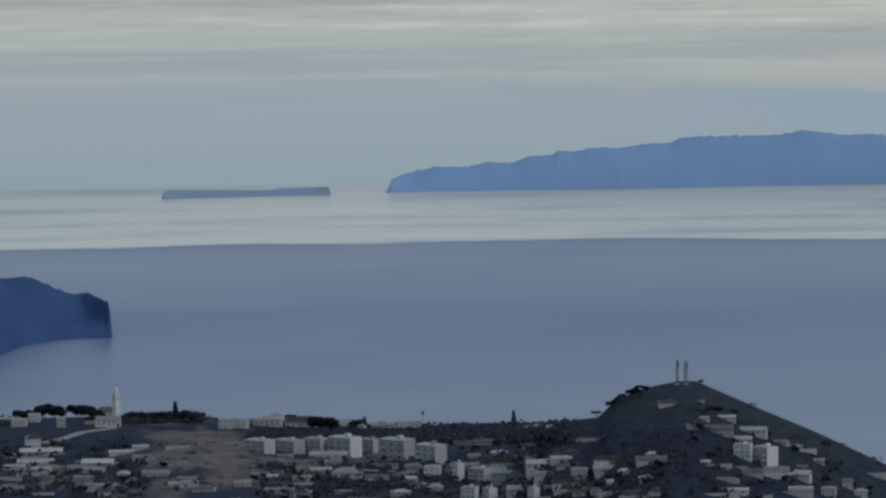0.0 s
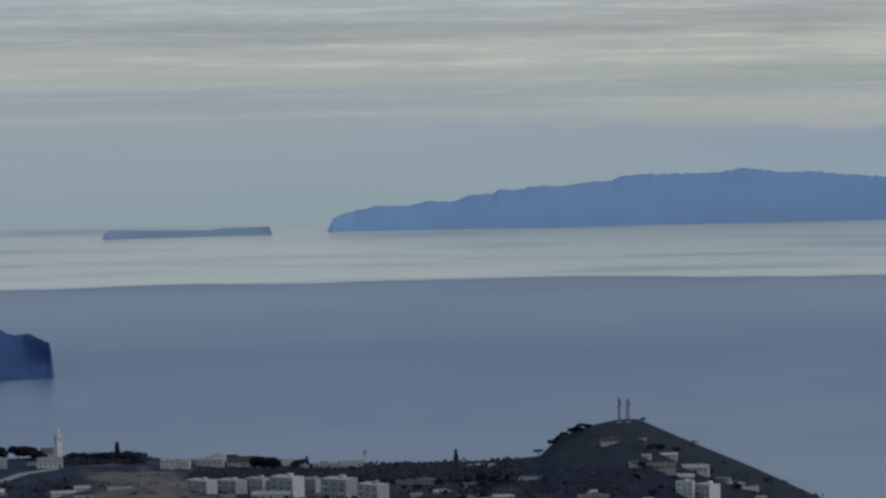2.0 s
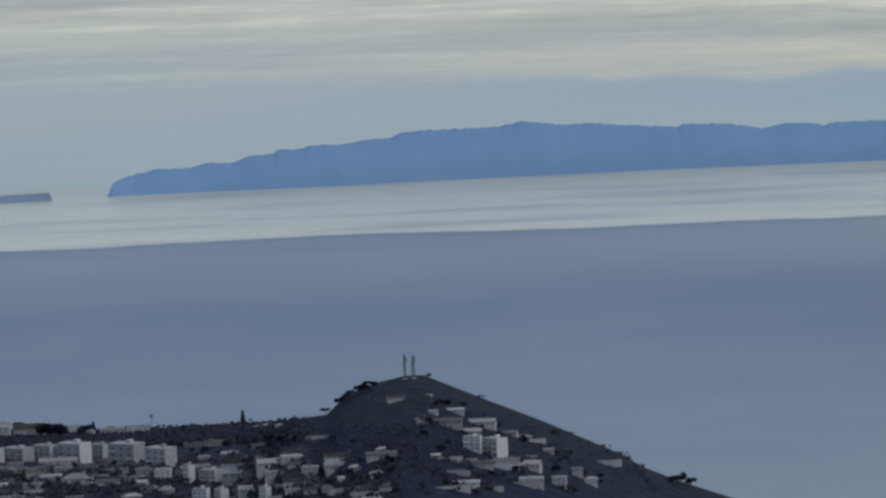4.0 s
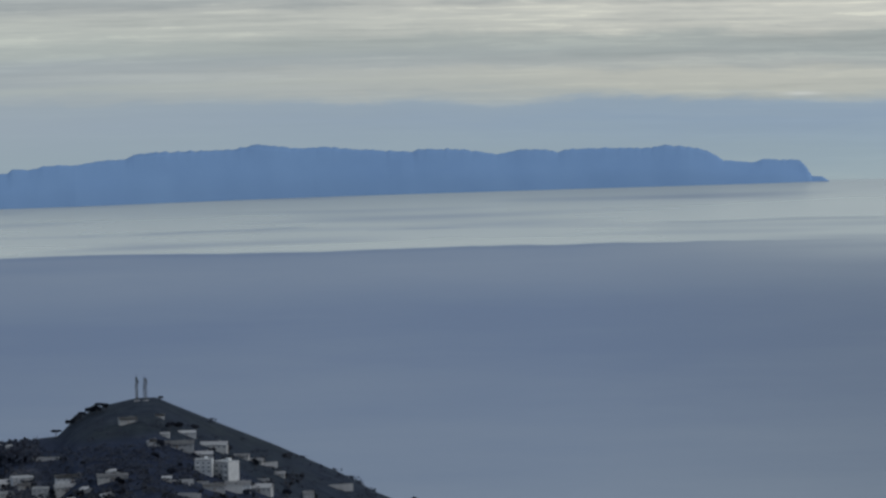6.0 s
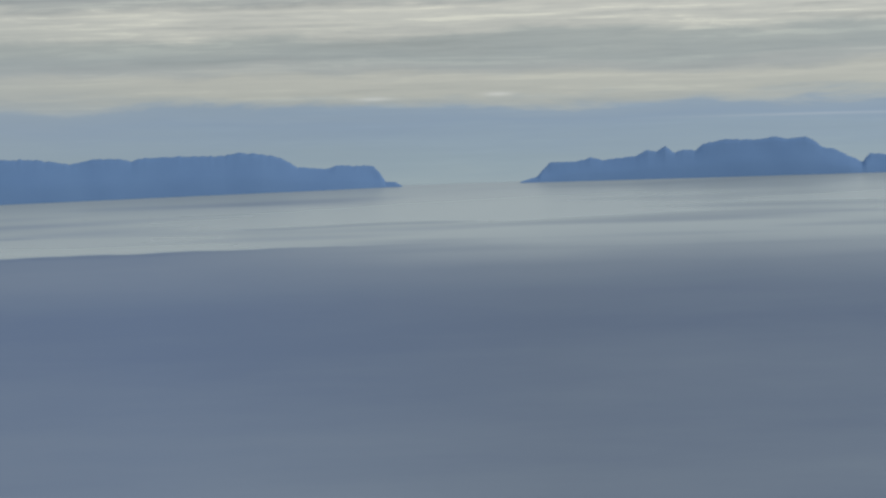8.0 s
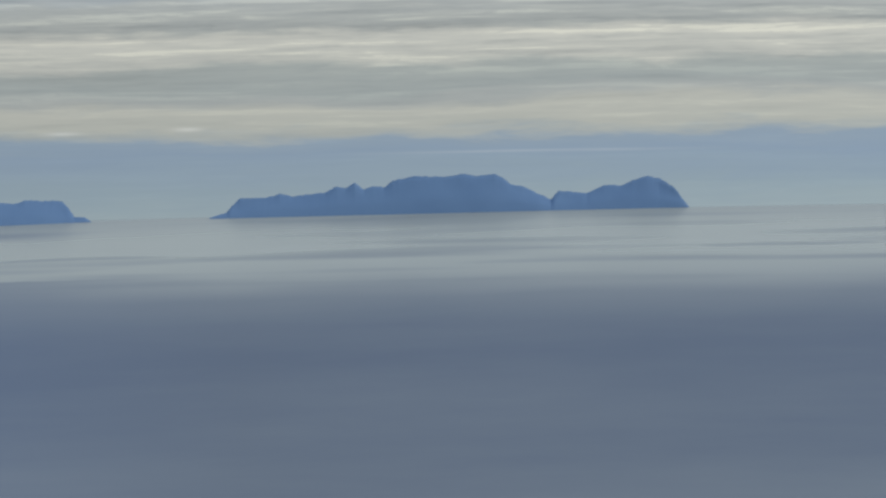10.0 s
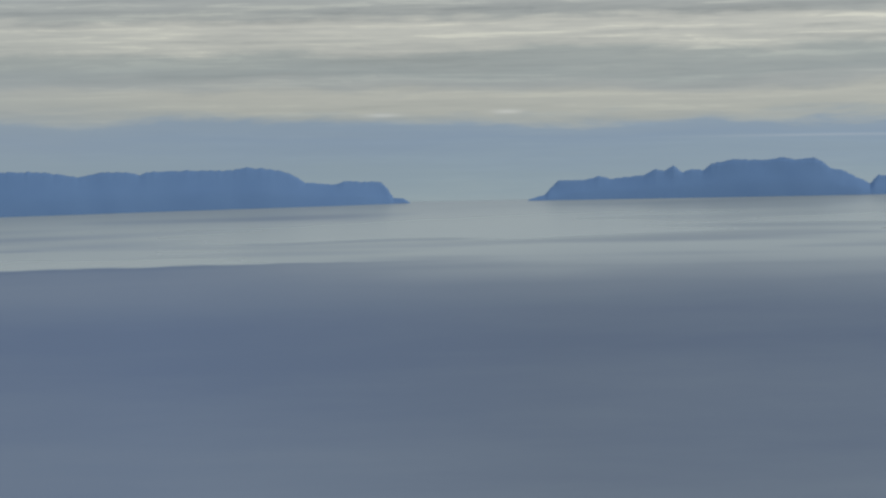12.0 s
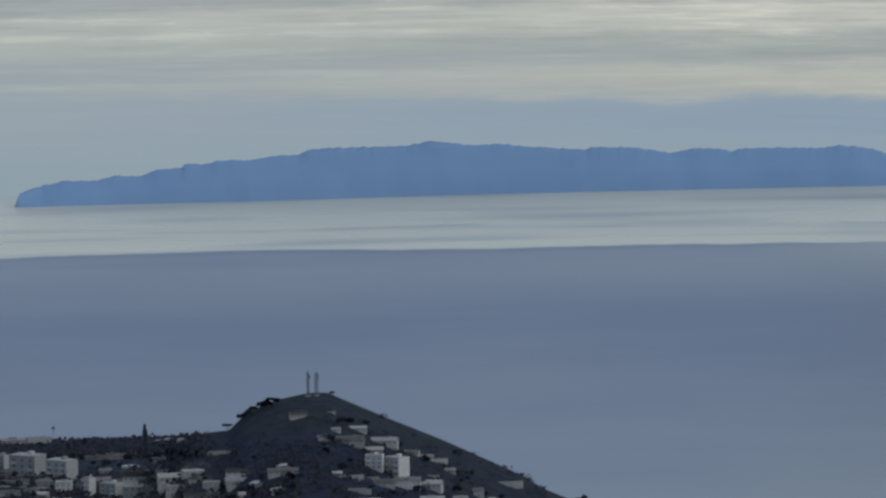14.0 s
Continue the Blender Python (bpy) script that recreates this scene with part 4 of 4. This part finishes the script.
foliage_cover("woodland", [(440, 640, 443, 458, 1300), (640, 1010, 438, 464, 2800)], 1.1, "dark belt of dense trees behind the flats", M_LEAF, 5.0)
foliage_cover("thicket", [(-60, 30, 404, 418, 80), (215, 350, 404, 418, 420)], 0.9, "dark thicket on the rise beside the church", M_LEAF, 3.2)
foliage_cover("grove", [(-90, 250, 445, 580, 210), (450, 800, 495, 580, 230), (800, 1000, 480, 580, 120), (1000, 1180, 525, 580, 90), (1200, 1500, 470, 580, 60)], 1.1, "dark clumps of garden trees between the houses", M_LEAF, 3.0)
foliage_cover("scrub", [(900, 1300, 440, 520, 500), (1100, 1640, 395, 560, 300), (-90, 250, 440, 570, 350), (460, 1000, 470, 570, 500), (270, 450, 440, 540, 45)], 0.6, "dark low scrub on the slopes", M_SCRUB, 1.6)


# ---- the lane and the terrace walls ----
def ribbon(name, line, width, label):
    """A paved strip draped over the land along (bearing, sight line) points."""
    pts = []
    for (ua, va), (ub, vb) in zip(line, line[1:]):
        for k in range(12):
            u = ua + (ub - ua) * k / 12
            d, z = site(u, va + (vb - va) * k / 12)
            pts.append(Vector((*on_plan(u, d), 0)))
    verts, faces = [], []
    for i, p in enumerate(pts):
        a, b = pts[max(0, i - 1)], pts[min(len(pts) - 1, i + 1)]
        n = Vector((-(b - a).y, (b - a).x, 0)).normalized() * width / 2
        for q in (p - n, p + n):
            z = ground_at(q.x, q.y)
            verts += [(q.x, q.y, z - 0.5), (q.x, q.y, z + 0.35)]
        if i:
            k = 4 * i
            faces += [(k - 3, k + 1, k + 3, k - 1), (k - 4, k, k + 1, k - 3), (k - 1, k + 3, k + 2, k - 2)]
    return tagged(mesh_object(name, verts, faces, M_ROAD), label, "road", kind="structure")


ribbon("road", [(66, 449), (101, 442), (137, 431), (172, 427), (197, 424)], 7.0, "pale narrow lane climbing the slope")
ribbon("road", [(470, 500), (600, 506), (720, 512), (800, 520)], 5.0, "pale street below the row of flats")


def terrace_wall(length, label):
    base = new("terrace_wall")
    bm = bmesh.new()
    box(bm, -length / 2, length / 2, -0.4, 0.4, -2.0, 1.8, 0.08)
    part("wall", bm, M_GREYWALL, base)
    bm = bmesh.new()
    box(bm, -length / 2 - 0.1, length / 2 + 0.1, -0.5, 0.5, 1.8, 2.0, 0.04)
    part("coping", bm, M_FLAT, base)
    return tagged(base, label, "wall", "terrace walls")


terrace = terrace_wall(16, "low grey terrace wall across the slope")
for i in range(46):
    u_, v_ = (rng.uniform(-90, 1180), rng.uniform(455, 570)) if i % 4 else (rng.uniform(1260, 1560), rng.uniform(480, 565))
    v_ = max(v_, curve_at(CREST, u_) + 25) if u_ > 1200 else v_
    put(terrace, u_, v_, rng.uniform(-14, 14), rng.uniform(0.5, 1.1), first=i == 0)
